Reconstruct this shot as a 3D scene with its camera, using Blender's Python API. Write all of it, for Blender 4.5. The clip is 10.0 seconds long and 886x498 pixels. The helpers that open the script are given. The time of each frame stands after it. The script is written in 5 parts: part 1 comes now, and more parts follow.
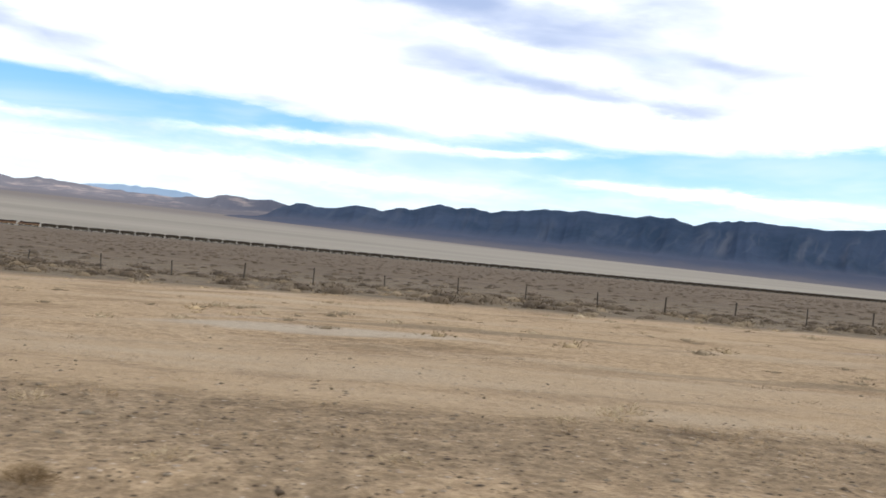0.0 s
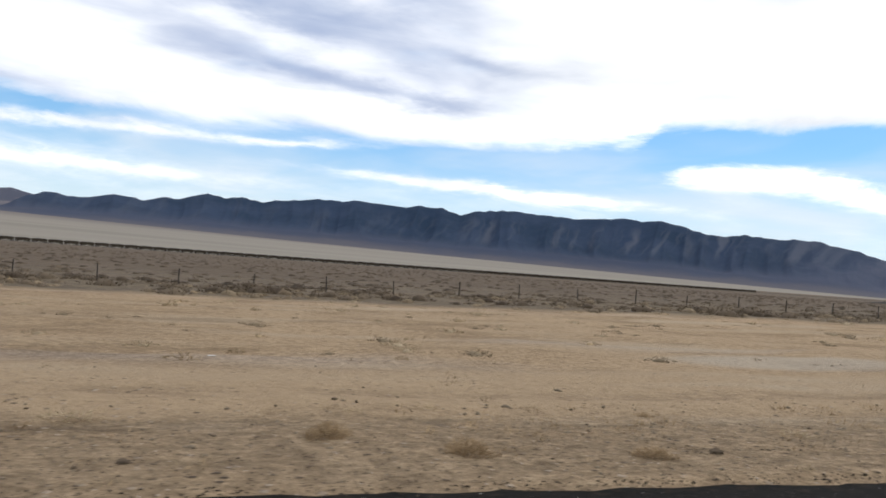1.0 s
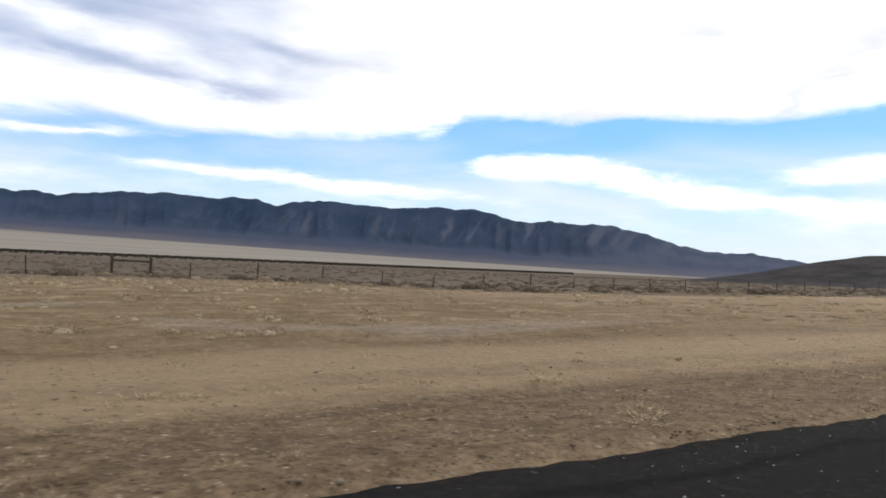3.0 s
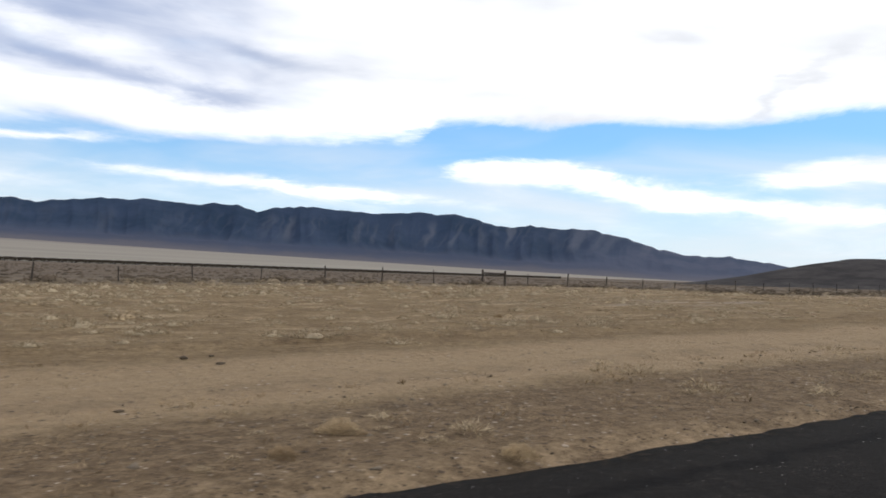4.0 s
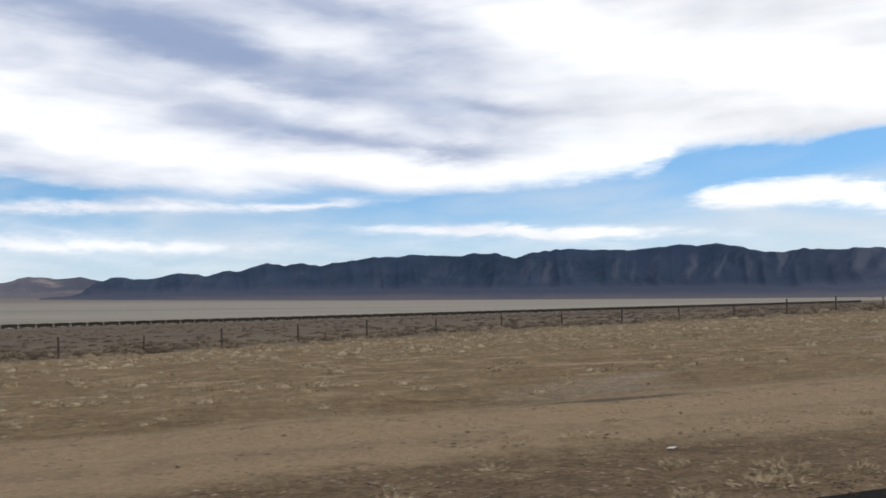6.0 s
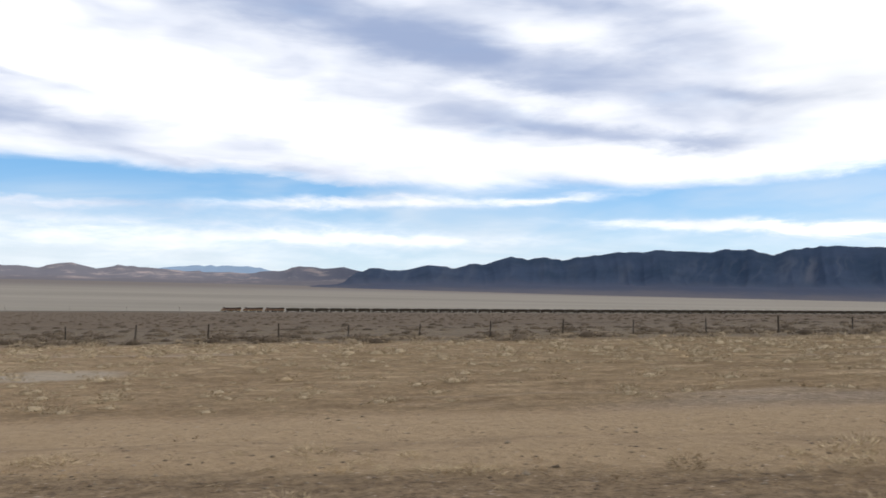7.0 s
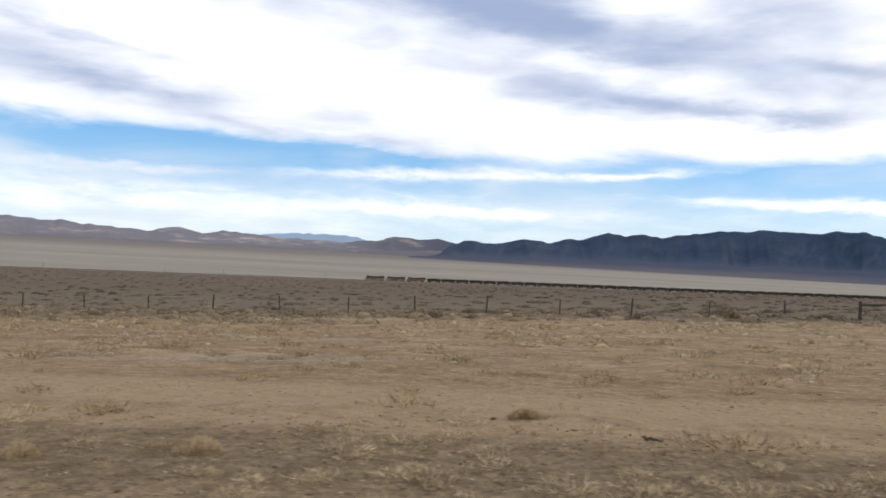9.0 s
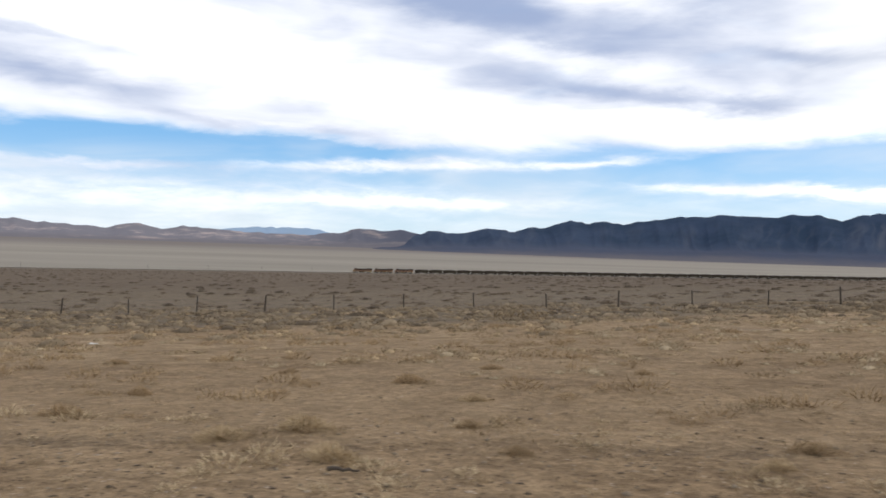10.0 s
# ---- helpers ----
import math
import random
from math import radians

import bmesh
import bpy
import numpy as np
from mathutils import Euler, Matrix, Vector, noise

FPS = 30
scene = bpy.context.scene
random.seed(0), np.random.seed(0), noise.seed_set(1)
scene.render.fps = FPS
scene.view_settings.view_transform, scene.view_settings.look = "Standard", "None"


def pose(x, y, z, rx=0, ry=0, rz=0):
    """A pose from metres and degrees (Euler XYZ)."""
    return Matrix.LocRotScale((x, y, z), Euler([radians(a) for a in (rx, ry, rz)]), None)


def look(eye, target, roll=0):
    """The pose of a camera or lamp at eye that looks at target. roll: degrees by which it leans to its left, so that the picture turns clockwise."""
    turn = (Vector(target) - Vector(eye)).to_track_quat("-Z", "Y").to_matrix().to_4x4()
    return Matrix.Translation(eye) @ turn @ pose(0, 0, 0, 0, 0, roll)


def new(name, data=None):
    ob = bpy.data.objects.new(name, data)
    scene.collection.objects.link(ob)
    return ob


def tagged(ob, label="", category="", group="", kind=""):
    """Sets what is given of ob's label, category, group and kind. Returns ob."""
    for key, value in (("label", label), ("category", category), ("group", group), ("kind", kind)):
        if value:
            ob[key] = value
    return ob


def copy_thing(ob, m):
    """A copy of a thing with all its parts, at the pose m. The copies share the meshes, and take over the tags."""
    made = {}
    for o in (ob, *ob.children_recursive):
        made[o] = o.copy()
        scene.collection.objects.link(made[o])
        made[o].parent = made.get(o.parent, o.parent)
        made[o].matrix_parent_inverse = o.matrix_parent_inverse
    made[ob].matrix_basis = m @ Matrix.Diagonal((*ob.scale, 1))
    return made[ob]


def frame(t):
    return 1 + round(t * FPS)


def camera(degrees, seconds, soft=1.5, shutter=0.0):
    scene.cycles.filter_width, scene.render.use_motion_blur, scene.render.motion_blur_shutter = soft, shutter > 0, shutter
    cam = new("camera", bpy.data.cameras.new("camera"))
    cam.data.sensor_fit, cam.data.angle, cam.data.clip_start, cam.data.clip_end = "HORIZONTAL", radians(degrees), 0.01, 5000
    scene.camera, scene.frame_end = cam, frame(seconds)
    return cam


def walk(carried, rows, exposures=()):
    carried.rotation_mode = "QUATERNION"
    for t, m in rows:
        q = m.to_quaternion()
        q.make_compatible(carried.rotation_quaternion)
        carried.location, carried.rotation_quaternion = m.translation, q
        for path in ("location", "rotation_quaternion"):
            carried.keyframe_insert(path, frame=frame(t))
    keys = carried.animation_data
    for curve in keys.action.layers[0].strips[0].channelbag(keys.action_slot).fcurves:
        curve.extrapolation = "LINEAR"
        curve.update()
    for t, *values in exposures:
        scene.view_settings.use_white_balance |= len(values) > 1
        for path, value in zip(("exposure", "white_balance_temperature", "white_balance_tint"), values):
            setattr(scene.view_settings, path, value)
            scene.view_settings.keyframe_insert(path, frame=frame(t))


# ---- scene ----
cam = camera(58.0, 10.0, soft=1.7, shutter=0.025)

SPEED, GRADE = 32.5, 0.6          # metres along the highway and down its grade, each second
PATH = [
    (0.0, -1.39, 0.55, -5.28), (0.5, -11.46, 0.58, -5.91), (1.0, -17.99, 1.18, -4.26),
    (1.5, -25.30, 0.26, -5.17), (2.0, -27.99, -0.12, -3.35), (2.5, -30.03, 0.77, -2.72),
    (4.0, -33.41, 1.62, -2.17), (4.5, -30.75, 3.47, -0.94), (5.0, -30.31, 5.59, -1.95),
    (5.5, -26.08, 4.82, -0.05), (6.0, -15.73, 4.50, 1.62), (7.5, 6.07, 3.71, -1.51),
    (8.0, 8.39, 1.76, -1.59), (8.5, 7.38, 1.95, -1.66), (9.0, 6.90, 2.25, -2.21),
    (9.5, 5.84, 1.98, -2.37), (10.0, 3.93, 1.65, -0.91)]
EXPOSURES = [(0.0, 0.26, 6350, 9), (1.0, -0.07, 6350, 9), (2.0, 0.02, 6450, 10), (2.5, 0.01, 6450, 10), (4.0, -0.10, 6350, 10), (4.5, -0.24, 6350, 10),
             (5.0, -0.56, 6300, 10), (5.5, -0.42, 6300, 10), (6.2, -0.28, 6350, 10), (7.5, -0.06, 6400, 10), (10.0, -0.08, 6400, 10)]
walk(cam, [(t, pose(-SPEED * t, 0, -GRADE * t, 90 + p, r, y)) for t, y, p, r in PATH], EXPOSURES)

# ---- node helpers ----


class Nodes:
    """Short hand for a node tree: sockets are passed as links, numbers or colours as values."""

    def __init__(self, tree):
        self.tree = tree
        tree.nodes.clear()

    def add(self, kind, ins=None, **props):
        n = self.tree.nodes.new(kind)
        for key, value in props.items():
            setattr(n, key, value)
        for key, value in (ins or {}).items():
            sock = n.inputs[key]
            if isinstance(value, bpy.types.NodeSocket):
                self.tree.links.new(value, sock)
            else:
                sock.default_value = value
        return n

    def math(self, op, a, b=0.0, c=0.0, clamp=False):
        return self.add("ShaderNodeMath", {0: a, 1: b, 2: c}, operation=op, use_clamp=clamp).outputs[0]

    def step(self, v, lo, hi):
        """0 below lo, 1 above hi, smooth between (lo may exceed hi)."""
        n = self.add("ShaderNodeMapRange", {0: v, 1: lo, 2: hi, 3: 0.0, 4: 1.0}, interpolation_type="SMOOTHSTEP")
        return n.outputs[0]

    def mix(self, fac, a, b, blend="MIX"):
        n = self.add("ShaderNodeMix", data_type="RGBA", blend_type=blend)
        for key, value in ((0, fac), (6, a), (7, b)):
            if isinstance(value, bpy.types.NodeSocket):
                self.tree.links.new(value, n.inputs[key])
            else:
                n.inputs[key].default_value = value
        return n.outputs[2]

    def noise(self, vec, scale, detail=4.0, rough=0.55, dist=0.0):
        return self.add("ShaderNodeTexNoise", {"Vector": vec, "Scale": scale, "Detail": detail, "Roughness": rough,
                                               "Distortion": dist}).outputs[0]

    def scaled(self, vec, s, r=(0, 0, 0)):
        return self.add("ShaderNodeMapping", {"Vector": vec, "Scale": s, "Rotation": r}).outputs[0]


def rgb(r, g, b):
    return (r, g, b, 1.0)


# ---- world: daylight through broken streaks of high cloud ----
SUN_AZ, SUN_EL = 78.0, 38.0      # degrees to the right of straight ahead, and above the horizon

world = bpy.data.worlds.new("sky")
scene.world = world
world.use_nodes = True
k = Nodes(world.node_tree)
sky = k.add("ShaderNodeTexSky", sky_type="NISHITA", sun_disc=False, sun_elevation=radians(SUN_EL),
            sun_rotation=radians(SUN_AZ), altitude=1700.0, air_density=1.0, dust_density=0.6, ozone_density=2.0)
gen = k.add("ShaderNodeTexCoord").outputs["Generated"]
sep = k.add("ShaderNodeSeparateXYZ", {0: gen})
dx, dy, dz = sep.outputs
az = k.math("MULTIPLY", k.math("ARCTAN2", dx, dy), 57.2958)
el = k.math("MULTIPLY", k.math("ARCSINE", dz), 57.2958)
flat = k.add("ShaderNodeCombineXYZ", {0: az, 1: el, 2: 0.0}).outputs[0]
# ragged edges: push the sky's own coordinates about before the large forms are laid out
w1 = k.math("SUBTRACT", k.noise(k.scaled(flat, (0.10, 0.42, 1)), 1.0, 5.0, 0.6), 0.5)
w2 = k.math("SUBTRACT", k.noise(k.scaled(flat, (0.09, 0.34, 1)), 1.0, 6.0, 0.62, 0.5), 0.5)
az_w = k.math("MULTIPLY_ADD", w1, 11.0, az)
el_w = k.math("MULTIPLY_ADD", w2, 2.3, el)


def lumps(forms):
    """Sum of soft tilted ovals: azimuth, elevation, half-length, half-height, slope, weight."""
    total = 0.0
    for a0, e0, sa, se, slope, weight in forms:
        da = k.math("SUBTRACT", az_w, a0)
        de = k.math("SUBTRACT", k.math("SUBTRACT", el_w, e0), k.math("MULTIPLY", da, slope))
        q = k.math("ADD", k.math("POWER", k.math("DIVIDE", da, sa), 2.0), k.math("POWER", k.math("DIVIDE", de, se), 2.0))
        total = k.math("MULTIPLY_ADD", k.math("EXPONENT", k.math("MULTIPLY", q, -1.0)), weight, total)
    return total


clear_forms = [(-27, 8.3, 11, 0.95, 0.06, 0.9), (-12, 8.7, 5, 0.35, -0.05, 0.8), (18, 8.0, 6, 0.35, 0.02, 0.6), (27, 7.5, 7, 0.8, 0.0, 0.9),
               (41, 9.3, 12, 0.75, 0.03, 1.5), (54, 9.2, 6, 1.0, 0.1, 0.9), (66, 10.0, 9, 1.3, 0.05, 0.9), (4, 6.6, 9, 0.3, 0.0, 0.4)]
cloud_forms = [(-8, 7.6, 9, 0.42, 0.03, 0.95), (6, 7.75, 8, 0.34, 0.03, 0.8), (-29, 6.9, 9, 0.35, 0.0, 0.55), (19, 5.75, 10, 0.42, -0.05, 1.05), (28, 5.1, 7, 0.35, -0.06, 0.8),
               (36.6, 7.35, 3.4, 0.60, 0.03, 1.4), (43, 6.8, 5.6, 0.70, -0.14, 1.5), (51, 5.3, 6.5, 0.66, -0.08, 1.3), (60, 4.8, 6, 0.5, -0.03, 0.9),
               (57, 6.8, 3.6, 0.62, 0.02, 1.3), (65, 7.4, 7, 0.8, 0.0, 1.1), (-28, 5.0, 26, 1.4, 0.0, 0.6), (-6, 4.9, 10, 0.4, 0.0, 0.7)]
shade_forms = [(5, 15.2, 17, 3.2, -0.12, 1.0), (0, 18.4, 13, 1.4, -0.13, 1.5), (-14, 21.5, 12, 1.8, -0.1, 1.0), (10, 20.9, 9, 0.9, -0.12, 0.9), (9, 12.5, 8, 0.6, -0.12, 0.75), (17.5, 11.5, 6, 0.5, -0.10, 0.6),
               (20, 14.4, 5, 0.5, -0.1, 0.9), (-30, 12.2, 8, 0.9, -0.08, 1.3), (-31, 14.8, 7, 0.4, -0.12, 0.8), (57, 12.6, 2.6, 0.9, 0.9, 1.0),
               (45, 11.0, 8, 0.4, 0.0, 0.6), (37, 20.5, 6, 1.4, -0.1, 0.6), (50, 16.2, 4, 1.0, -0.2, 0.5), (-18, 10.1, 7, 0.35, -0.06, 0.7)]
glare_forms = [(35, 16.3, 13, 1.7, -0.27, 1.5), (47, 12.7, 6, 0.8, -0.2, 0.8), (-13, 12.9, 13, 1.5, -0.18, 1.7), (14, 10.1, 15, 0.7, -0.06, 1.5),
               (5, 14.9, 10, 0.7, -0.2, 1.1), (-22, 16.5, 14, 1.2, -0.15, 0.9), (40, 7.2, 22, 1.4, -0.1, 0.7), (58, 18.5, 6, 2.0, 0.0, 0.6)]
# streaks of one high layer, running towards the right-hand horizon
sheet_z = k.math("ADD", k.math("MAXIMUM", dz, 0.0), 0.06)
turn = radians(58)
px, py = k.math("DIVIDE", dx, sheet_z), k.math("DIVIDE", dy, sheet_z)
pu = k.math("ADD", k.math("MULTIPLY", px, math.sin(turn)), k.math("MULTIPLY", py, math.cos(turn)))
pv = k.math("SUBTRACT", k.math("MULTIPLY", py, math.sin(turn)), k.math("MULTIPLY", px, math.cos(turn)))
layer = k.add("ShaderNodeCombineXYZ", {0: pu, 1: pv, 2: 0.0}).outputs[0]
streak = k.noise(k.scaled(layer, (0.20, 0.80, 1)), 1.0, 4.0, 0.50, 0.9)
fine = k.noise(k.scaled(layer, (0.9, 3.4, 1)), 1.0, 6.0, 0.62, 0.5)
soft_puff = k.noise(k.scaled(flat, (0.10, 0.30, 1), (0, 0, radians(8))), 1.0, 3.0, 0.45, 0.3)
puff = k.noise(k.scaled(flat, (0.13, 0.42, 1), (0, 0, radians(6))), 1.0, 6.0, 0.6, 0.4)
wisp = k.noise(k.scaled(flat, (0.11, 0.62, 1), (0, 0, radians(7))), 1.0, 6.0, 0.60, 0.9)
# the underside of the deck: its far edge hangs lowest straight ahead, and lifts past the pointed tip
edge = k.math("MULTIPLY_ADD", k.step(az_w, -20.0, 0.0), -0.75, 9.35)
edge = k.math("MULTIPLY_ADD", k.step(az_w, 30.5, 35.5), 1.85, edge)
bank = k.step(k.math("SUBTRACT", el_w, edge), -0.75, 1.15)
cover = k.math("ADD", k.math("MULTIPLY", bank, 1.15), k.math("MULTIPLY", k.math("SUBTRACT", streak, 0.5), 0.6))
cover = k.math("ADD", cover, k.math("MULTIPLY", k.math("SUBTRACT", puff, 0.5), 0.7))
cover = k.math("ADD", cover, k.math("MULTIPLY", k.math("SUBTRACT", wisp, 0.5), 0.9))
ragged = k.math("MULTIPLY_ADD", k.noise(k.scaled(flat, (0.30, 1.1, 1), (0, 0, radians(6))), 1.0, 6.0, 0.66, 0.5), 2.2, -0.10)
cover = k.math("SUBTRACT", k.math("MULTIPLY_ADD", lumps(cloud_forms), ragged, cover), lumps(clear_forms))
cover = k.step(cover, -0.12, 1.15)
haze = k.step(el, 10.0, 1.0)
shade = k.math("SUBTRACT", lumps(shade_forms), lumps(glare_forms))
shade = k.math("ADD", shade, k.math("MULTIPLY", k.math("SUBTRACT", streak, 0.47), 2.2))
shade = k.math("ADD", shade, k.math("MULTIPLY", k.math("SUBTRACT", soft_puff, 0.5), 3.4))
shade = k.math("ADD", shade, k.math("MULTIPLY", k.math("SUBTRACT", wisp, 0.5), 1.1))
shade = k.math("ADD", shade, k.math("MULTIPLY", k.math("SUBTRACT", fine, 0.5), 0.5))
shade = k.math("MULTIPLY", k.step(shade, -1.55, 2.2), k.step(el, 2.0, 8.5))
blue = k.mix(1.0, sky.outputs[0], rgb(0.110, 0.130, 0.142), "MULTIPLY")
blue = k.mix(0.55, blue, rgb(0.25, 0.61, 1.04))
blue = k.mix(k.math("MULTIPLY", haze, 0.90), blue, rgb(0.82, 0.945, 0.99))
veil = k.noise(k.scaled(flat, (0.06, 0.26, 1), (0, 0, radians(4))), 1.0, 4.0, 0.5, 0.5)
blue = k.mix(k.math("MULTIPLY", k.math("MULTIPLY", k.step(veil, 0.38, 0.70), k.step(el, 11.0, 6.5)), 0.65), blue, rgb(0.92, 0.96, 1.0))
dull = k.mix(k.step(az, 14.0, 34.0), rgb(0.40, 0.49, 0.71), rgb(0.76, 0.785, 0.84))
white = k.mix(shade, rgb(1.40, 1.388, 1.378), dull)
above = k.mix(cover, blue, white)
ground_side = k.step(el, 0.0, -1.5)
col = k.mix(ground_side, above, rgb(0.16, 0.12, 0.085))
bg = k.add("ShaderNodeBackground", {"Color": col, "Strength": 1.0})
k.add("ShaderNodeOutputWorld", {0: bg.outputs[0]})

sun = new("sun", bpy.data.lights.new("sun", "SUN"))
sun.data.energy, sun.data.angle, sun.data.color = 1.0, radians(10), (1.0, 0.94, 0.85)
sa, se = radians(SUN_AZ), radians(SUN_EL)
sun.matrix_world = look((math.sin(sa) * math.cos(se) * 50, math.cos(sa) * math.cos(se) * 50, math.sin(se) * 50), (0, 0, 0))

# ---- materials ----


def material(name, build, rough=0.9, metal=0.0, spec=0.3):
    """build(n, position) gives a colour socket or value, and a bump height socket or None with its depth in metres."""
    m = bpy.data.materials.new(name)
    m.use_nodes = True
    n = Nodes(m.node_tree)
    pos = n.add("ShaderNodeNewGeometry").outputs["Position"]
    colour, bump, depth = build(n, pos)
    b = n.add("ShaderNodeBsdfPrincipled", {"Base Color": colour, "Roughness": rough, "Metallic": metal,
                                           "Specular IOR Level": spec})
    if bump is not None:
        bn = n.add("ShaderNodeBump", {"Height": bump, "Distance": depth, "Strength": 1.0})
        n.tree.links.new(bn.outputs[0], b.inputs["Normal"])
    n.add("ShaderNodeOutputMaterial", {0: b.outputs[0]})
    return m


def local_coords(n):
    return n.add("ShaderNodeTexCoord").outputs["Object"]


def worn(base, dark, scale=3.0, amount=0.6):
    """A plain paint or metal with grime at two scales."""
    def build(n, pos):
        p = local_coords(n)
        f = n.math("MULTIPLY", n.step(n.noise(p, scale, 5.0, 0.65), 0.4, 0.7), amount)
        g = n.noise(p, scale * 9, 3.0)
        return n.mix(f, n.mix(n.math("MULTIPLY", g, 0.35), rgb(*base), rgb(*dark)), rgb(*dark)), g, 0.003
    return build


def leafy(a, b, vary=0.55):
    """Dry blades and leaves: a hue for each loose piece."""
    def build(n, pos):
        r = n.add("ShaderNodeNewGeometry").outputs["Random Per Island"]
        big = n.step(n.noise(n.scaled(pos, (1, 1, 0.2)), 0.75, 3.0), 0.42, 0.62)
        c = n.mix(n.math("MULTIPLY_ADD", n.math("SUBTRACT", n.noise(n.scaled(pos, (1, 1, 0.35)), 28.0, 4.0, 0.7), 0.5), 1.8, r, True), rgb(*a), rgb(*b))
        return n.mix(n.math("MULTIPLY", big, vary), c, rgb(*(v * 0.7 for v in a))), None, 0
    return build


RAIL_P, RAIL_D = (-483.0, 858.0), (0.954, 0.300)     # the train's nose, and the railway's direction
RAIL_N = (-0.300, 0.954)


DAMP, PALE, BROWN_MARK = (0.085, 0.070, 0.050), (0.40, 0.36, 0.30), (0.15, 0.105, 0.062)
# where, half-lengths along and across, strength, colour
STAINS = [(-239.7, 23.8, 2.2, 2.2, 0.5, PALE), (-188.7, 12.25, 1.6, 0.30, 0.85, DAMP), (-156.3, 14.05, 1.1, 0.28, 0.8, DAMP), (-170.9, 9.3, 0.6, 0.25, 0.7, BROWN_MARK),
          (-158.6, 9.95, 0.5, 0.25, 0.8, BROWN_MARK), (1.6, 22.5, 5.0, 0.9, 0.45, DAMP), (6.7, 14.1, 4.0, 0.6, 0.35, DAMP), (-31.7, 24.7, 1.8, 0.9, 0.5, BROWN_MARK),
          (-18.6, 15.5, 3.5, 1.6, 0.5, PALE), (-2.4, 18.6, 4.0, 1.2, 0.5, PALE), (-190.6, 15.8, 0.6, 0.4, 0.6, BROWN_MARK), (-68.0, 10.1, 8.0, 0.35, 0.6, BROWN_MARK)]


def build_ground(n, pos):
    s = n.add("ShaderNodeSeparateXYZ", {0: pos})
    x, y = s.outputs[0], s.outputs[1]
    big = n.noise(n.scaled(pos, (0.012, 0.05, 0.05)), 1.0, 4.0, 0.6)
    mid = n.noise(n.scaled(pos, (0.22, 0.36, 0.3)), 1.0, 6.0, 0.66)
    patch = n.noise(n.scaled(pos, (1.0, 1.15, 1.0)), 1.0, 6.0, 0.72, 0.4)
    small = n.noise(pos, 2.6, 6.0, 0.72)
    grit = n.noise(pos, 13.0, 4.0, 0.75)
    cells = n.add("ShaderNodeTexVoronoi", {"Vector": pos, "Scale": 6.0, "Randomness": 1.0})
    pebble, tint = cells.outputs["Distance"], n.add("ShaderNodeSeparateColor", {0: cells.outputs["Color"]}).outputs[0]
    yw = n.math("MULTIPLY_ADD", n.math("SUBTRACT", mid, 0.5), 5.0, y)
    yw2 = n.math("MULTIPLY_ADD", n.math("SUBTRACT", big, 0.5), 5.0, n.math("MULTIPLY_ADD", n.math("SUBTRACT", patch, 0.5), 1.6, y))
    soil = n.mix(n.step(patch, 0.3, 0.7), rgb(0.169, 0.120, 0.069), rgb(0.306, 0.227, 0.135))
    soil = n.mix(n.math("MULTIPLY", n.step(mid, 0.35, 0.7), 0.6), soil, rgb(0.319, 0.244, 0.150))
    # one stretch along x where soil, sand and gravel all turn darker
    brown = n.math("MULTIPLY", n.step(n.math("MULTIPLY_ADD", big, 90.0, x), -5.0, -50.0), n.step(n.math("MULTIPLY_ADD", big, 60.0, x), -230.0, -170.0))
    soil = n.mix(n.math("MULTIPLY", brown, 0.9), soil, n.mix(1.0, soil, rgb(0.70, 0.69, 0.62), "MULTIPLY"))
    sand = n.mix(small, rgb(0.320, 0.240, 0.146), rgb(0.418, 0.320, 0.200))
    sand = n.mix(n.math("MULTIPLY", brown, 0.9), sand, n.mix(1.0, sand, rgb(0.75, 0.745, 0.715), "MULTIPLY"))
    gravel = n.mix(n.step(small, 0.3, 0.7), rgb(0.186, 0.142, 0.090), rgb(0.312, 0.242, 0.154))
    gravel = n.mix(n.math("MULTIPLY", n.step(patch, 0.45, 0.7), 0.6), gravel, rgb(0.250, 0.188, 0.115))
    gravel = n.mix(n.math("MULTIPLY", brown, 0.95), gravel, n.mix(1.0, gravel, rgb(0.56, 0.53, 0.50), "MULTIPLY"))
    olive = n.step(n.math("MULTIPLY_ADD", big, 60.0, x), -195.0, -240.0)
    gravel = n.mix(n.math("MULTIPLY", olive, 0.9), gravel, n.mix(1.0, gravel, rgb(0.66, 0.66, 0.63), "MULTIPLY"))
    sand = n.mix(n.math("MULTIPLY", olive, 0.9), sand, n.mix(1.0, sand, rgb(0.86, 0.86, 0.84), "MULTIPLY"))
    # wheel track of bare sand, and a bare pull-out near the start of the run
    track = n.math("MULTIPLY", n.step(yw2, 7.6, 8.8), n.step(yw2, 13.6, 12.0))
    track = n.math("MULTIPLY", track, n.math("MULTIPLY_ADD", n.step(x, -318.0, -298.0), 0.75, 0.25))
    bare = n.math("MULTIPLY", n.math("MULTIPLY", n.step(x, -70.0, -20.0), n.step(yw, 7.5, 9.0)), n.step(yw, 52.0, 44.0))
    bare = n.math("MULTIPLY", bare, n.step(mid, 0.25, 0.6))
    c = n.mix(n.math("MULTIPLY", n.math("MAXIMUM", track, bare), 0.92), soil, sand)
    rut = n.math("MULTIPLY", track, n.step(n.math("ABSOLUTE", n.math("SUBTRACT", yw2, 9.9)), 0.7, 0.2))
    c = n.mix(n.math("MULTIPLY", n.math("MULTIPLY", rut, n.step(patch, 0.40, 0.6)), 0.45), c, rgb(0.156, 0.112, 0.069))
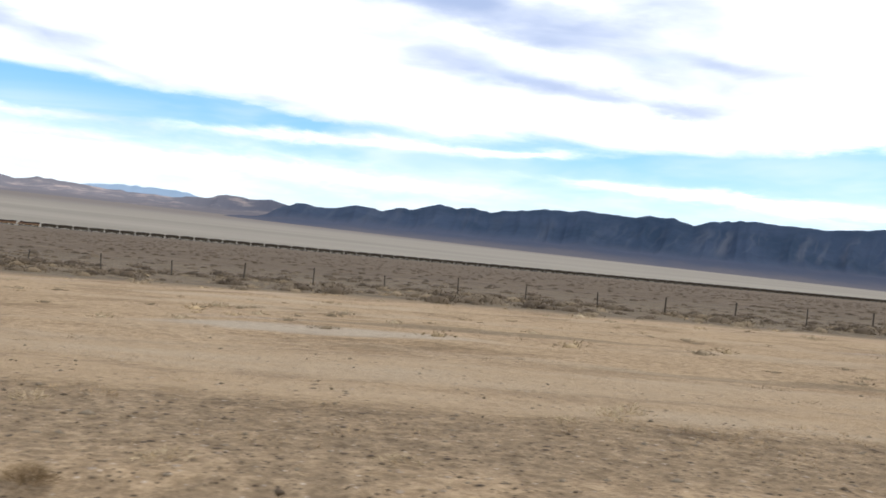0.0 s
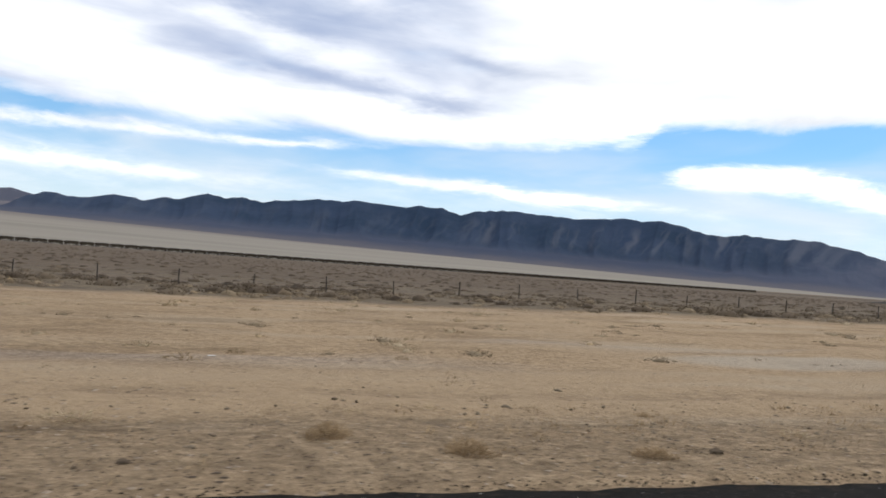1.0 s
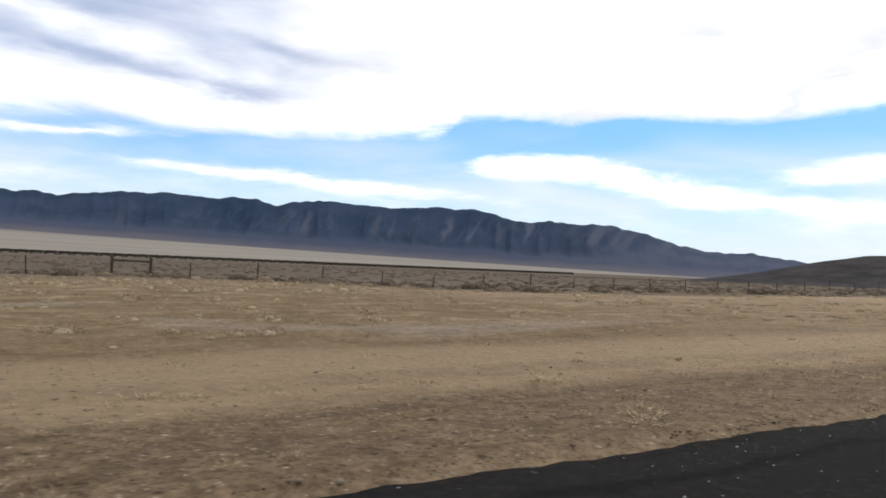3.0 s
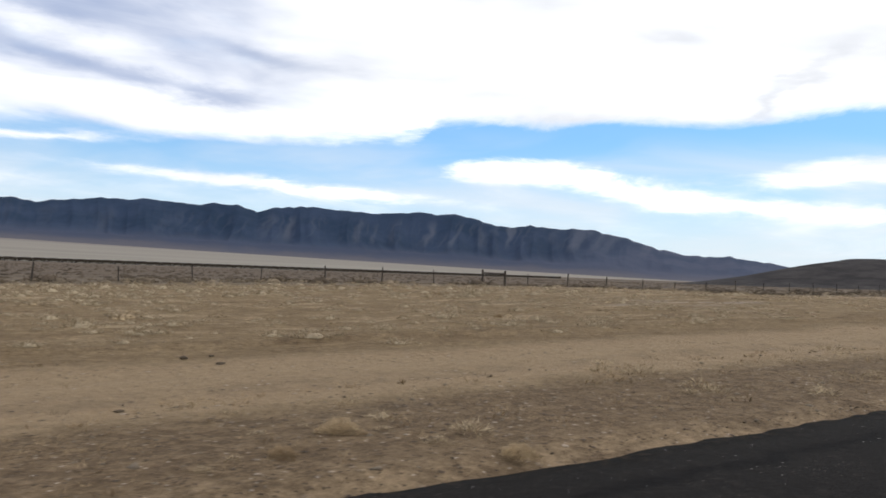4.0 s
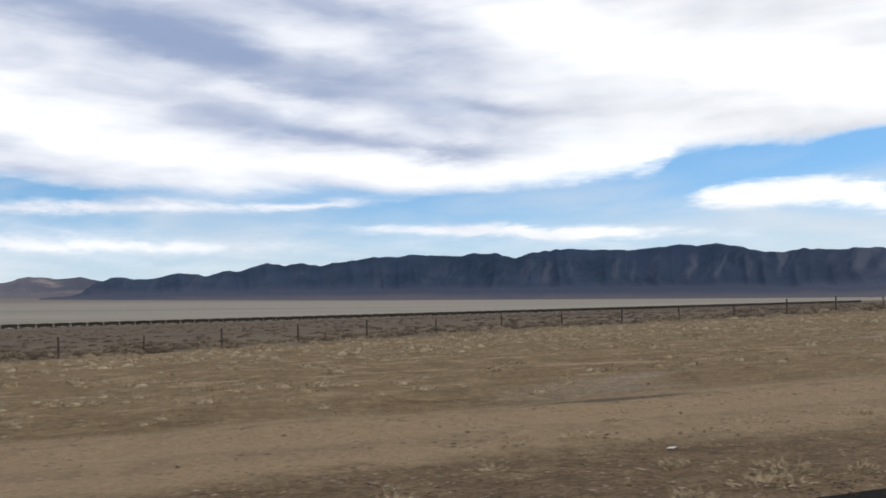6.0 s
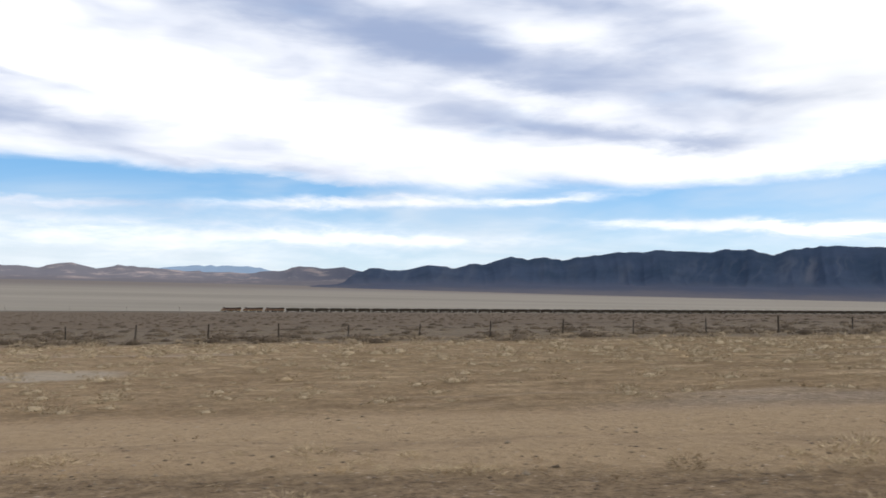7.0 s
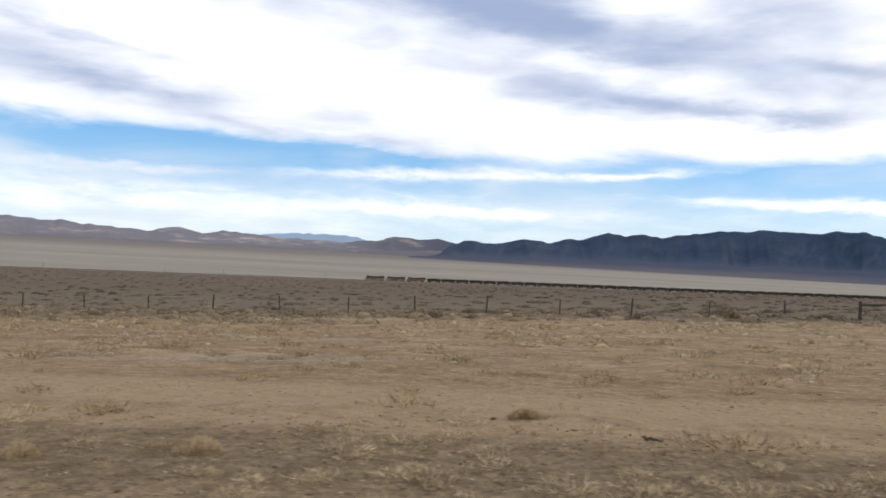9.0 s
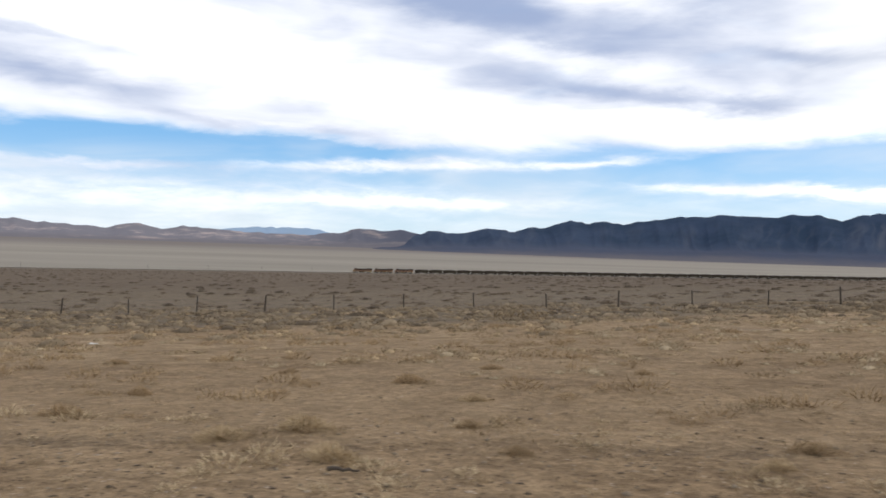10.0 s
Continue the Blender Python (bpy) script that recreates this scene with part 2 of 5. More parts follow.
    # a broken line of clods thrown up along the outer wheel rut
    berm = n.math("SUBTRACT", n.math("MULTIPLY_ADD", n.math("SUBTRACT", patch, 0.5), 0.7, y), n.math("MULTIPLY_ADD", n.step(x, -172.0, -125.0), 3.2, 12.0))
    berm = n.math("MULTIPLY", n.step(n.math("ABSOLUTE", berm), 0.42, 0.10), n.math("MULTIPLY", n.step(x, -225.0, -205.0), n.step(x, -85.0, -105.0)))
    c = n.mix(n.math("MULTIPLY", n.math("MULTIPLY", berm, n.step(small, 0.44, 0.60)), 0.50), c, rgb(0.105, 0.080, 0.050))
    grey = n.math("MULTIPLY", n.step(n.noise(n.scaled(pos, (0.05, 0.16, 1)), 1.0, 3.0, 0.5, 0.7), 0.60, 0.70),
                  n.math("MULTIPLY", n.step(y, 12.0, 15.0), n.step(y, 45.0, 30.0)))
    c = n.mix(n.math("MULTIPLY", grey, 0.55), c, rgb(0.300, 0.263, 0.219))
    c = n.mix(n.math("MULTIPLY", n.math("MULTIPLY", n.step(yw2, 9.0, 6.9), n.step(x, -322.0, -304.0)), 0.85), c, gravel)
    c = n.mix(n.math("MULTIPLY", n.step(yw2, 5.9, 5.2), n.math("MULTIPLY", n.step(patch, 0.35, 0.6), 0.8)), c, sand)
    clods = n.math("MULTIPLY", n.step(n.math("ABSOLUTE", n.math("SUBTRACT", yw2, 7.9)), 0.45, 0.1), n.step(patch, 0.46, 0.6))
    c = n.mix(n.math("MULTIPLY", clods, 0.6), c, rgb(0.10, 0.075, 0.048))
    # flattened straw between the tufts
    straw = n.math("MULTIPLY", n.step(n.noise(n.scaled(pos, (0.55, 0.75, 1)), 1.0, 5.0, 0.7, 0.3), 0.50, 0.66), n.math("MULTIPLY", n.step(y, 14.0, 19.0), n.step(x, -35.0, -75.0)))
    c = n.mix(n.math("MULTIPLY", straw, 0.38), c, n.mix(grit, rgb(0.42, 0.335, 0.205), rgb(0.55, 0.45, 0.29)))
    # crusts, dark specks and loose stones
    c = n.mix(n.math("MULTIPLY", n.step(small, 0.60, 0.74), 0.45), c, rgb(0.106, 0.077, 0.048))
    c = n.mix(n.math("MULTIPLY", n.step(small, 0.36, 0.24), 0.5), c, rgb(0.388, 0.306, 0.194))
    stones = n.math("MULTIPLY", n.step(pebble, 0.24, 0.14), n.step(patch, 0.42, 0.58))
    c = n.mix(n.math("MULTIPLY", stones, n.step(y, 26.0, 7.0)), c, n.mix(n.step(tint, 0.55, 0.75), rgb(0.069, 0.054, 0.040), rgb(0.36, 0.305, 0.232)))
    crumbs = n.add("ShaderNodeTexVoronoi", {"Vector": pos, "Scale": 17.0, "Randomness": 1.0})
    crumb_tint = n.add("ShaderNodeSeparateColor", {0: crumbs.outputs["Color"]}).outputs[1]
    crumb = n.math("MULTIPLY", n.step(crumbs.outputs["Distance"], 0.34, 0.22), n.math("MULTIPLY", n.step(yw2, 9.4, 7.6), n.step(crumb_tint, 0.60, 0.64)))
    c = n.mix(n.math("MULTIPLY", crumb, 0.85), c, n.mix(n.step(crumb_tint, 0.93, 0.94), rgb(0.060, 0.046, 0.033), rgb(0.41, 0.355, 0.28)))
    c = n.mix(n.math("MULTIPLY", n.step(grit, 0.62, 0.72), 0.6), c, rgb(0.075, 0.056, 0.037))
    grain = n.noise(pos, 5.0, 6.0, 0.8)
    rough_part = n.math("SUBTRACT", 1.0, n.math("MULTIPLY", track, 0.65))
    c = n.mix(rough_part, c, n.mix(1.0, c, n.mix(n.step(grain, 0.3, 0.7), rgb(0.66, 0.64, 0.62), rgb(1.30, 1.30, 1.30)), "MULTIPLY"))
    c = n.mix(n.math("MULTIPLY", n.math("MULTIPLY", n.step(y, 45.0, 12.0), rough_part), 0.8), c, n.mix(1.0, c, n.mix(n.step(grit, 0.3, 0.7), rgb(0.72, 0.7, 0.68), rgb(1.25, 1.25, 1.25)), "MULTIPLY"))
    c = n.mix(1.0, c, rgb(1.0, 0.962, 0.975), "MULTIPLY")
    # bare pale crusts and damp dark marks with shapes of their own
    xw = n.math("MULTIPLY_ADD", n.math("SUBTRACT", small, 0.5), 1.3, x)
    ys_ = n.math("MULTIPLY_ADD", n.math("SUBTRACT", patch, 0.5), 0.7, y)
    for cx, cy, rx_, ry_, amount, tone in STAINS:
        q = n.math("ADD", n.math("POWER", n.math("DIVIDE", n.math("SUBTRACT", xw, cx), rx_), 2.0), n.math("POWER", n.math("DIVIDE", n.math("SUBTRACT", ys_, cy), ry_), 2.0))
        c = n.mix(n.math("MULTIPLY", n.step(q, 1.5, 0.35), amount), c, rgb(*tone))
    crust = n.step(n.noise(n.scaled(pos, (0.06, 0.30, 1)), 1.0, 4.0, 0.55, 0.4), 0.50, 0.66)
    c = n.mix(n.math("MULTIPLY", n.math("MULTIPLY", crust, bare), 0.42), c, n.mix(small, rgb(0.37, 0.305, 0.225), rgb(0.45, 0.375, 0.28)))
    c = n.mix(n.math("MULTIPLY", n.step(x, -298.0, -320.0), 0.9), c, n.mix(1.0, c, rgb(0.91, 0.90, 0.89), "MULTIPLY"))
    # sagebrush plain past the fence
    brush_y = n.math("MULTIPLY_ADD", n.step(x, -75.0, -42.0), -7.0, n.math("MULTIPLY_ADD", n.step(x, -290.0, -350.0), -16.0, 49.0))
    far_y = n.math("MULTIPLY_ADD", n.math("SUBTRACT", mid, 0.5), 10.0, y)
    plain = n.mix(n.step(n.noise(n.scaled(pos, (0.10, 0.16, 0.1)), 1.0, 6.0, 0.75), 0.38, 0.62), rgb(0.082, 0.060, 0.041), rgb(0.134, 0.099, 0.068))
    plain = n.mix(n.math("MULTIPLY", n.step(n.noise(n.scaled(pos, (0.004, 0.02, 0.02)), 1.0, 4.0), 0.45, 0.65), 0.7), plain, rgb(0.105, 0.079, 0.055))
    plain = n.mix(n.math("MULTIPLY", n.step(far_y, 170.0, 70.0), 0.75), plain, n.mix(n.step(patch, 0.35, 0.65), rgb(0.105, 0.081, 0.055), rgb(0.190, 0.148, 0.102)))
    c = n.mix(n.step(n.math("SUBTRACT", n.math("MULTIPLY_ADD", n.math("SUBTRACT", patch, 0.5), 6.0, y), brush_y), -2.5, 3.0), c, plain)
    # past the railway: pale flats, then a darker purplish-brown apron at the mountains' foot
    d = n.add("ShaderNodeVectorMath", {0: pos, 1: (RAIL_N[0], RAIL_N[1], 0)}, operation="DOT_PRODUCT").outputs["Value"]
    w = n.math("SUBTRACT", d, RAIL_P[0] * RAIL_N[0] + RAIL_P[1] * RAIL_N[1])
    band = n.noise(n.scaled(pos, (0.0007, 0.005, 0.004)), 1.0, 5.0, 0.6)
    ww = n.math("MULTIPLY_ADD", n.math("SUBTRACT", band, 0.5), 700.0, w)
    pale = n.mix(n.step(band, 0.25, 0.75), rgb(0.200, 0.177, 0.146), rgb(0.256, 0.229, 0.192))
    strip = n.noise(n.scaled(pos, (0.002, 0.02, 0.004)), 1.0, 4.0, 0.6)
    pale = n.mix(n.math("MULTIPLY", n.step(strip, 0.52, 0.80), 0.22), pale, rgb(0.134, 0.112, 0.087))
    wr = n.math("MULTIPLY_ADD", n.step(x, 100.0, 900.0), -160.0, w)
    c = n.mix(n.step(wr, 8.0, 40.0), c, pale)
    c = n.mix(n.math("MULTIPLY", n.step(ww, 1300.0, 2300.0), 0.65), c, rgb(0.118, 0.096, 0.095))
    h = n.math("ADD", n.math("MULTIPLY", small, 0.7), n.math("ADD", n.math("MULTIPLY", grain, 0.4), n.math("MULTIPLY", n.step(pebble, 0.35, 0.0), 0.25)))
    return c, h, 0.16


def build_hazed_rock(n, pos):
    s = n.add("ShaderNodeSeparateXYZ", {0: pos})
    z = s.outputs[2]
    a = n.noise(n.scaled(pos, (0.003, 0.003, 0.003)), 1.0, 6.0, 0.65)
    f = n.noise(n.scaled(pos, (0.03, 0.03, 0.03)), 1.0, 5.0, 0.7)
    # base tones hold the blue of haze over the backlit flank
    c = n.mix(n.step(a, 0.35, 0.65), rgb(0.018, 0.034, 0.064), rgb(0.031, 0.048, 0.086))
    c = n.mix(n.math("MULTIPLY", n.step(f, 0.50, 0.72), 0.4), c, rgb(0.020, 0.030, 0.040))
    # pale streaks that run down the flank between two heights, bending as they go
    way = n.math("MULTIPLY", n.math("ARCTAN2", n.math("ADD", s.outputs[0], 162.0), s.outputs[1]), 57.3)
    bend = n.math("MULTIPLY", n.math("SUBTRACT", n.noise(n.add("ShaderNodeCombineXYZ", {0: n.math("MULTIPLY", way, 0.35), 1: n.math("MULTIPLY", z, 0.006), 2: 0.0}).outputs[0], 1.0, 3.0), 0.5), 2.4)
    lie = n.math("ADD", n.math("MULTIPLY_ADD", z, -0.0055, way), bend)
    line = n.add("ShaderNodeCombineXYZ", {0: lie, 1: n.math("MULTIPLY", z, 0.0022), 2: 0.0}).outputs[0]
    wide_streak = n.step(n.noise(line, 0.85, 2.0, 0.5), 0.50, 0.70)
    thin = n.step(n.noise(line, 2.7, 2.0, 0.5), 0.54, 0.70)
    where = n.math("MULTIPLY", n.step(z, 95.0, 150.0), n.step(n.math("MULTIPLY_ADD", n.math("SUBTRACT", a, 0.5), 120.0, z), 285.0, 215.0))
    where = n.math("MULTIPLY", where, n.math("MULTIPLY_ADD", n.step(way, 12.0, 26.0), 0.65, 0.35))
    c = n.mix(n.math("MULTIPLY", n.math("MULTIPLY", wide_streak, where), 0.50), c, rgb(0.112, 0.118, 0.145))
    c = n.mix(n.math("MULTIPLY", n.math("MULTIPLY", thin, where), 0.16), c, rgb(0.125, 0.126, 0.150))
    # lighter blue mixed in towards the right: haze painted over that end
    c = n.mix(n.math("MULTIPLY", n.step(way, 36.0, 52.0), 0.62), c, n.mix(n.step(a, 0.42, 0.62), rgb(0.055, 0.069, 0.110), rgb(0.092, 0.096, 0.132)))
    # paler foot: outwash fan, with the purplish haze at its base coloured in
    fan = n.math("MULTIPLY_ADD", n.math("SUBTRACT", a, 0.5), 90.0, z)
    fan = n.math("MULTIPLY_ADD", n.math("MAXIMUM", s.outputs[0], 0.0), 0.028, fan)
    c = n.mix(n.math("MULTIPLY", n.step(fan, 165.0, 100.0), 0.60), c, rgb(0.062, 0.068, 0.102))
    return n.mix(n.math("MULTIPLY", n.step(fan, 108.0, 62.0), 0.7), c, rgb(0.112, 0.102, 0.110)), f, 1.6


def build_near_hill(n, pos):
    b = n.noise(n.scaled(pos, (0.03, 0.03, 0.03)), 1.0, 6.0, 0.7)
    return n.mix(n.step(b, 0.35, 0.65), rgb(0.022, 0.020, 0.021), rgb(0.046, 0.041, 0.040)), b, 1.5


def build_warm_hill(n, pos):
    s = n.add("ShaderNodeSeparateXYZ", {0: pos})
    b = n.noise(n.scaled(pos, (0.0045, 0.0045, 0.016)), 1.0, 6.0, 0.72)
    # painted haze pales the hills leftwards; pinkish patches are painted sunlight
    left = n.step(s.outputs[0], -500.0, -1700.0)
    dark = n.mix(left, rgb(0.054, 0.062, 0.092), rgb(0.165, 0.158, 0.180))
    sunlit = n.mix(left, rgb(0.185, 0.160, 0.160), rgb(0.43, 0.35, 0.325))
    c = n.mix(n.step(b, 0.50, 0.70), dark, sunlit)
    # foot blended to the purplish grey of the haze there
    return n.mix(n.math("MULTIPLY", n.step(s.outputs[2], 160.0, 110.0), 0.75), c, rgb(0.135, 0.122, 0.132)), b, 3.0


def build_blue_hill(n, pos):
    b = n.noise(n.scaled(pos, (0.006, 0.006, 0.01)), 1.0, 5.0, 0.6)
    # the pale blue of distance haze serves as the ridge's base colour
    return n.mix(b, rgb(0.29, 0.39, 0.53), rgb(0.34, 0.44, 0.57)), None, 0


def build_asphalt(n, pos):
    a = n.noise(n.scaled(pos, (0.25, 1.0, 1)), 0.6, 5.0, 0.6)
    g = n.noise(pos, 45.0, 3.0, 0.7)
    mottle = n.noise(pos, 9.0, 5.0, 0.75)
    v = n.add("ShaderNodeTexVoronoi", {"Vector": pos, "Scale": 16.0}).outputs["Distance"]
    inset = n.add("ShaderNodeAttribute", attribute_name="inset").outputs["Fac"]
    wob = n.math("SUBTRACT", n.noise(n.scaled(pos, (0.8, 1.6, 1)), 1.0, 6.0, 0.7), 0.5)
    c = n.mix(a, rgb(0.0078, 0.0068, 0.0062), rgb(0.0150, 0.0130, 0.0118))
    c = n.mix(n.math("MULTIPLY", n.step(mottle, 0.5, 0.68), 0.7), c, rgb(0.023, 0.0195, 0.017))
    c = n.mix(n.math("MULTIPLY", n.step(g, 0.62, 0.75), 0.6), c, rgb(0.055, 0.048, 0.043))
    c = n.mix(n.math("MULTIPLY", n.step(v, 0.14, 0.08), n.step(a, 0.5, 0.6)), c, rgb(0.13, 0.115, 0.095))
    # tarry crumbling margin, and an older seam of sealant further in
    rim = n.step(n.math("MULTIPLY_ADD", wob, 0.6, inset), 0.36, 0.05)
    c = n.mix(n.math("MULTIPLY", rim, 0.9), c, n.mix(n.step(mottle, 0.45, 0.7), rgb(0.004, 0.0035, 0.003), rgb(0.028, 0.019, 0.011)))
    seam = n.step(n.math("ABSOLUTE", n.math("SUBTRACT", n.math("MULTIPLY_ADD", wob, 0.7, inset), 0.85)), 0.15, 0.02)
    c = n.mix(n.math("MULTIPLY", n.math("MULTIPLY", seam, n.step(mottle, 0.30, 0.55)), 0.8), c, rgb(0.0045, 0.004, 0.0042))
    return c, n.math("ADD", n.math("MULTIPLY", mottle, 0.8), n.math("MULTIPLY", g, 0.4)), 0.02


M_GROUND = material("desert_ground", build_ground, 0.95, 0, 0.1)
M_HAZED_ROCK = material("hazed_mountain_rock", build_hazed_rock, 0.95, 0, 0.05)
M_NEAR_HILL = material("scrub_hill", build_near_hill, 0.95, 0, 0.05)
M_WARM_HILL = material("hazed_sunlit_hill", build_warm_hill, 0.95, 0, 0.05)
M_BLUE_HILL = material("hazed_distant_hill", build_blue_hill, 0.95, 0, 0.05)
M_ASPHALT = material("dark_asphalt", build_asphalt, 0.97, 0, 0.06)
M_STRAW = material("straw_grass", leafy((0.285, 0.220, 0.136), (0.415, 0.330, 0.214), 0.2), 0.8, 0, 0.2)
M_MIXED = material("mixed_weeds", leafy((0.19, 0.138, 0.084), (0.46, 0.345, 0.205), 0.45), 0.9, 0, 0.1)
M_VERGE = material("verge_straw", leafy((0.25, 0.172, 0.094), (0.45, 0.325, 0.19), 0.4), 0.85, 0, 0.1)
M_TUFT = material("buff_grass", leafy((0.31, 0.236, 0.142), (0.60, 0.475, 0.305), 0.3), 0.85, 0, 0.1)
M_GOLD = material("golden_shrub", leafy((0.36, 0.262, 0.150), (0.58, 0.445, 0.270), 0.3), 0.85, 0, 0.1)
M_BROWN = material("brown_weed", leafy((0.15, 0.105, 0.062), (0.32, 0.235, 0.14)), 0.9, 0, 0.1)
M_SAGE = material("sagebrush", leafy((0.104, 0.078, 0.053), (0.166, 0.128, 0.088), 0.4), 0.9, 0, 0.1)
M_DARK_SAGE = material("dark_sagebrush", leafy((0.066, 0.049, 0.034), (0.110, 0.083, 0.057), 0.4), 0.9, 0, 0.1)
M_PLAIN_SAGE = material("plain_sagebrush", leafy((0.070, 0.053, 0.037), (0.112, 0.085, 0.059)), 0.9, 0, 0.1)
M_BRUSH = material("tan_brush", leafy((0.155, 0.116, 0.075), (0.268, 0.206, 0.135), 0.4), 0.9, 0, 0.1)
M_STEEL = material("rusty_steel", worn((0.06, 0.05, 0.045), (0.03, 0.022, 0.018)), 0.75, 0.3)
M_WOOD = material("weathered_wood", worn((0.075, 0.058, 0.045), (0.03, 0.024, 0.02)), 0.9)
M_WIRE = material("wire", worn((0.16, 0.15, 0.14), (0.08, 0.06, 0.05)), 0.6, 0.6)
M_ORANGE = material("orange_paint", worn((0.235, 0.118, 0.066), (0.085, 0.050, 0.034), 0.8, 0.6), 0.5)
M_BLACK = material("black_paint", worn((0.018, 0.017, 0.016), (0.04, 0.032, 0.026), 0.8), 0.85, 0, 0.1)
M_YELLOW = material("yellow_stripe", worn((0.62, 0.42, 0.08), (0.25, 0.16, 0.05), 0.8), 0.5)
M_GLASS = material("dark_window", worn((0.02, 0.022, 0.026), (0.01, 0.01, 0.01)), 0.12, 0, 0.6)
M_HOPPER = material("car_steel", worn((0.070, 0.056, 0.040), (0.026, 0.021, 0.016), 0.5), 0.9, 0.0, 0.1)
M_LIT_END = material("lit_car_end", worn((0.38, 0.36, 0.33), (0.14, 0.12, 0.10), 0.8), 0.7)
M_COAL = material("coal", worn((0.014, 0.013, 0.013), (0.03, 0.028, 0.026), 2.0), 0.9, 0, 0.1)
M_BALLAST = material("ballast", worn((0.16, 0.135, 0.11), (0.09, 0.075, 0.062), 1.0), 0.95)
M_STONE = material("stone", worn((0.24, 0.19, 0.135), (0.12, 0.095, 0.07), 4.0), 0.95, 0, 0.1)
M_DARK_STONE = material("dark_stone", worn((0.125, 0.092, 0.062), (0.045, 0.036, 0.028), 4.0), 0.95, 0, 0.1)
M_WHITE_STONE = material("white_stone", worn((0.55, 0.53, 0.49), (0.30, 0.27, 0.23), 6.0, 0.4), 0.8, 0, 0.2)
M_TAR = material("tar_crumb", worn((0.022, 0.018, 0.015), (0.008, 0.007, 0.006), 6.0), 0.95, 0, 0.1)
M_BLOCK = material("pale_concrete", worn((0.42, 0.37, 0.31), (0.22, 0.19, 0.15), 9.0, 0.6), 0.9)
M_LITTER = material("pale_litter", worn((0.72, 0.71, 0.68), (0.45, 0.42, 0.38), 4.0, 0.4), 0.7)
M_GALV = material("galvanised_post", worn((0.34, 0.35, 0.37), (0.20, 0.20, 0.21), 4.0, 0.5), 0.5, 0.5)
M_REFLECTOR = material("marker_plate", worn((0.60, 0.61, 0.62), (0.35, 0.35, 0.36), 5.0, 0.4), 0.4)

# ---- mesh helpers ----


def part(name, bm, mat, parent=None, label="", smooth=False):
    me = bpy.data.meshes.new(name)
    bm.to_mesh(me)
    bm.free()
    me.materials.append(mat)
    if smooth:
        for p in me.polygons:
            p.use_smooth = True
    ob = new(name, me)
    if parent is not None:
        ob.parent = parent
    if label:
        tagged(ob, label)
    return ob


def array_mesh(name, verts, faces, mat, smooth=False):
    """A mesh from numpy arrays of vertices and of triangles or quads."""
    me = bpy.data.meshes.new(name)
    faces = np.asarray(faces, dtype=np.int32)
    n, per = faces.shape
    me.vertices.add(len(verts))
    me.vertices.foreach_set("co", np.asarray(verts, dtype=np.float32).ravel())
    me.loops.add(n * per)
    me.loops.foreach_set("vertex_index", faces.ravel())
    me.polygons.add(n)
    me.polygons.foreach_set("loop_start", np.arange(0, n * per, per, dtype=np.int32))
    if smooth:
        me.polygons.foreach_set("use_smooth", np.ones(n, dtype=bool))
    me.update(calc_edges=True)
    me.validate()
    me.materials.append(mat)
    return me


def grid_faces(nu, nv):
    i = np.arange(nu - 1)[:, None] * nv + np.arange(nv - 1)[None, :]
    i = i.ravel()
    return np.stack([i, i + nv, i + nv + 1, i + 1], 1)


def box(bm, x0, x1, y0, y1, z0, z1, bevel=0.0):
    r = bmesh.ops.create_cube(bm, size=1.0, matrix=Matrix.LocRotScale(
        ((x0 + x1) / 2, (y0 + y1) / 2, (z0 + z1) / 2), None, (x1 - x0, y1 - y0, z1 - z0)))
    if bevel:
        es = list({e for v in r["verts"] for e in v.link_edges})
        bmesh.ops.bevel(bm, geom=es, offset=bevel, segments=1, affect="EDGES")


def rod(bm, a, b, r, sides=6, r2=None):
    a, b = Vector(a), Vector(b)
    d = b - a
    m = Matrix.Translation((a + b) / 2) @ d.to_track_quat("Z", "Y").to_matrix().to_4x4()
    bmesh.ops.create_cone(bm, cap_ends=True, segments=sides, radius1=r, radius2=r if r2 is None else r2, depth=d.length, matrix=m)


def prism(bm, outline, y0, y1):
    """A side outline in x and z, drawn out across y."""
    a = [bm.verts.new((x, y0, z)) for x, z in outline]
    b = [bm.verts.new((x, y1, z)) for x, z in outline]
    bm.faces.new(a)
    bm.faces.new(b[::-1])
    for i in range(len(a)):
        j = (i + 1) % len(a)
        bm.faces.new((a[i], b[i], b[j], a[j]))
    bmesh.ops.recalc_face_normals(bm, faces=bm.faces)


def wave(x, y, scale, seed=0.0):
    """Cheap smooth noise, about -1 to 1, for arrays."""
    x, y = np.asarray(x, float) / scale + seed * 1.7, np.asarray(y, float) / scale - seed * 2.3
    v = (np.sin(x * 2.1 + 1.3 * np.sin(y * 1.7 + seed)) + np.sin(y * 2.4 + 1.1 * np.sin(x * 1.9 - seed))
         + np.sin((x + y) * 1.37 + 1.7 * np.sin((x - y) * 1.13)) + 0.6 * np.sin((x * 3.9 - y * 3.1) + seed))
    return v / 3.6


def lattice(ix, iy, seed):
    h = (ix.astype(np.int64) * 374761393 + iy.astype(np.int64) * 668265263 + int(seed * 1013) * 69069) & 0x7FFFFFFF
    h = ((h ^ (h >> 13)) * 1274126177) & 0x7FFFFFFF
    h = (h ^ (h >> 16)) & 0xFFFF
    return h / 65535.0


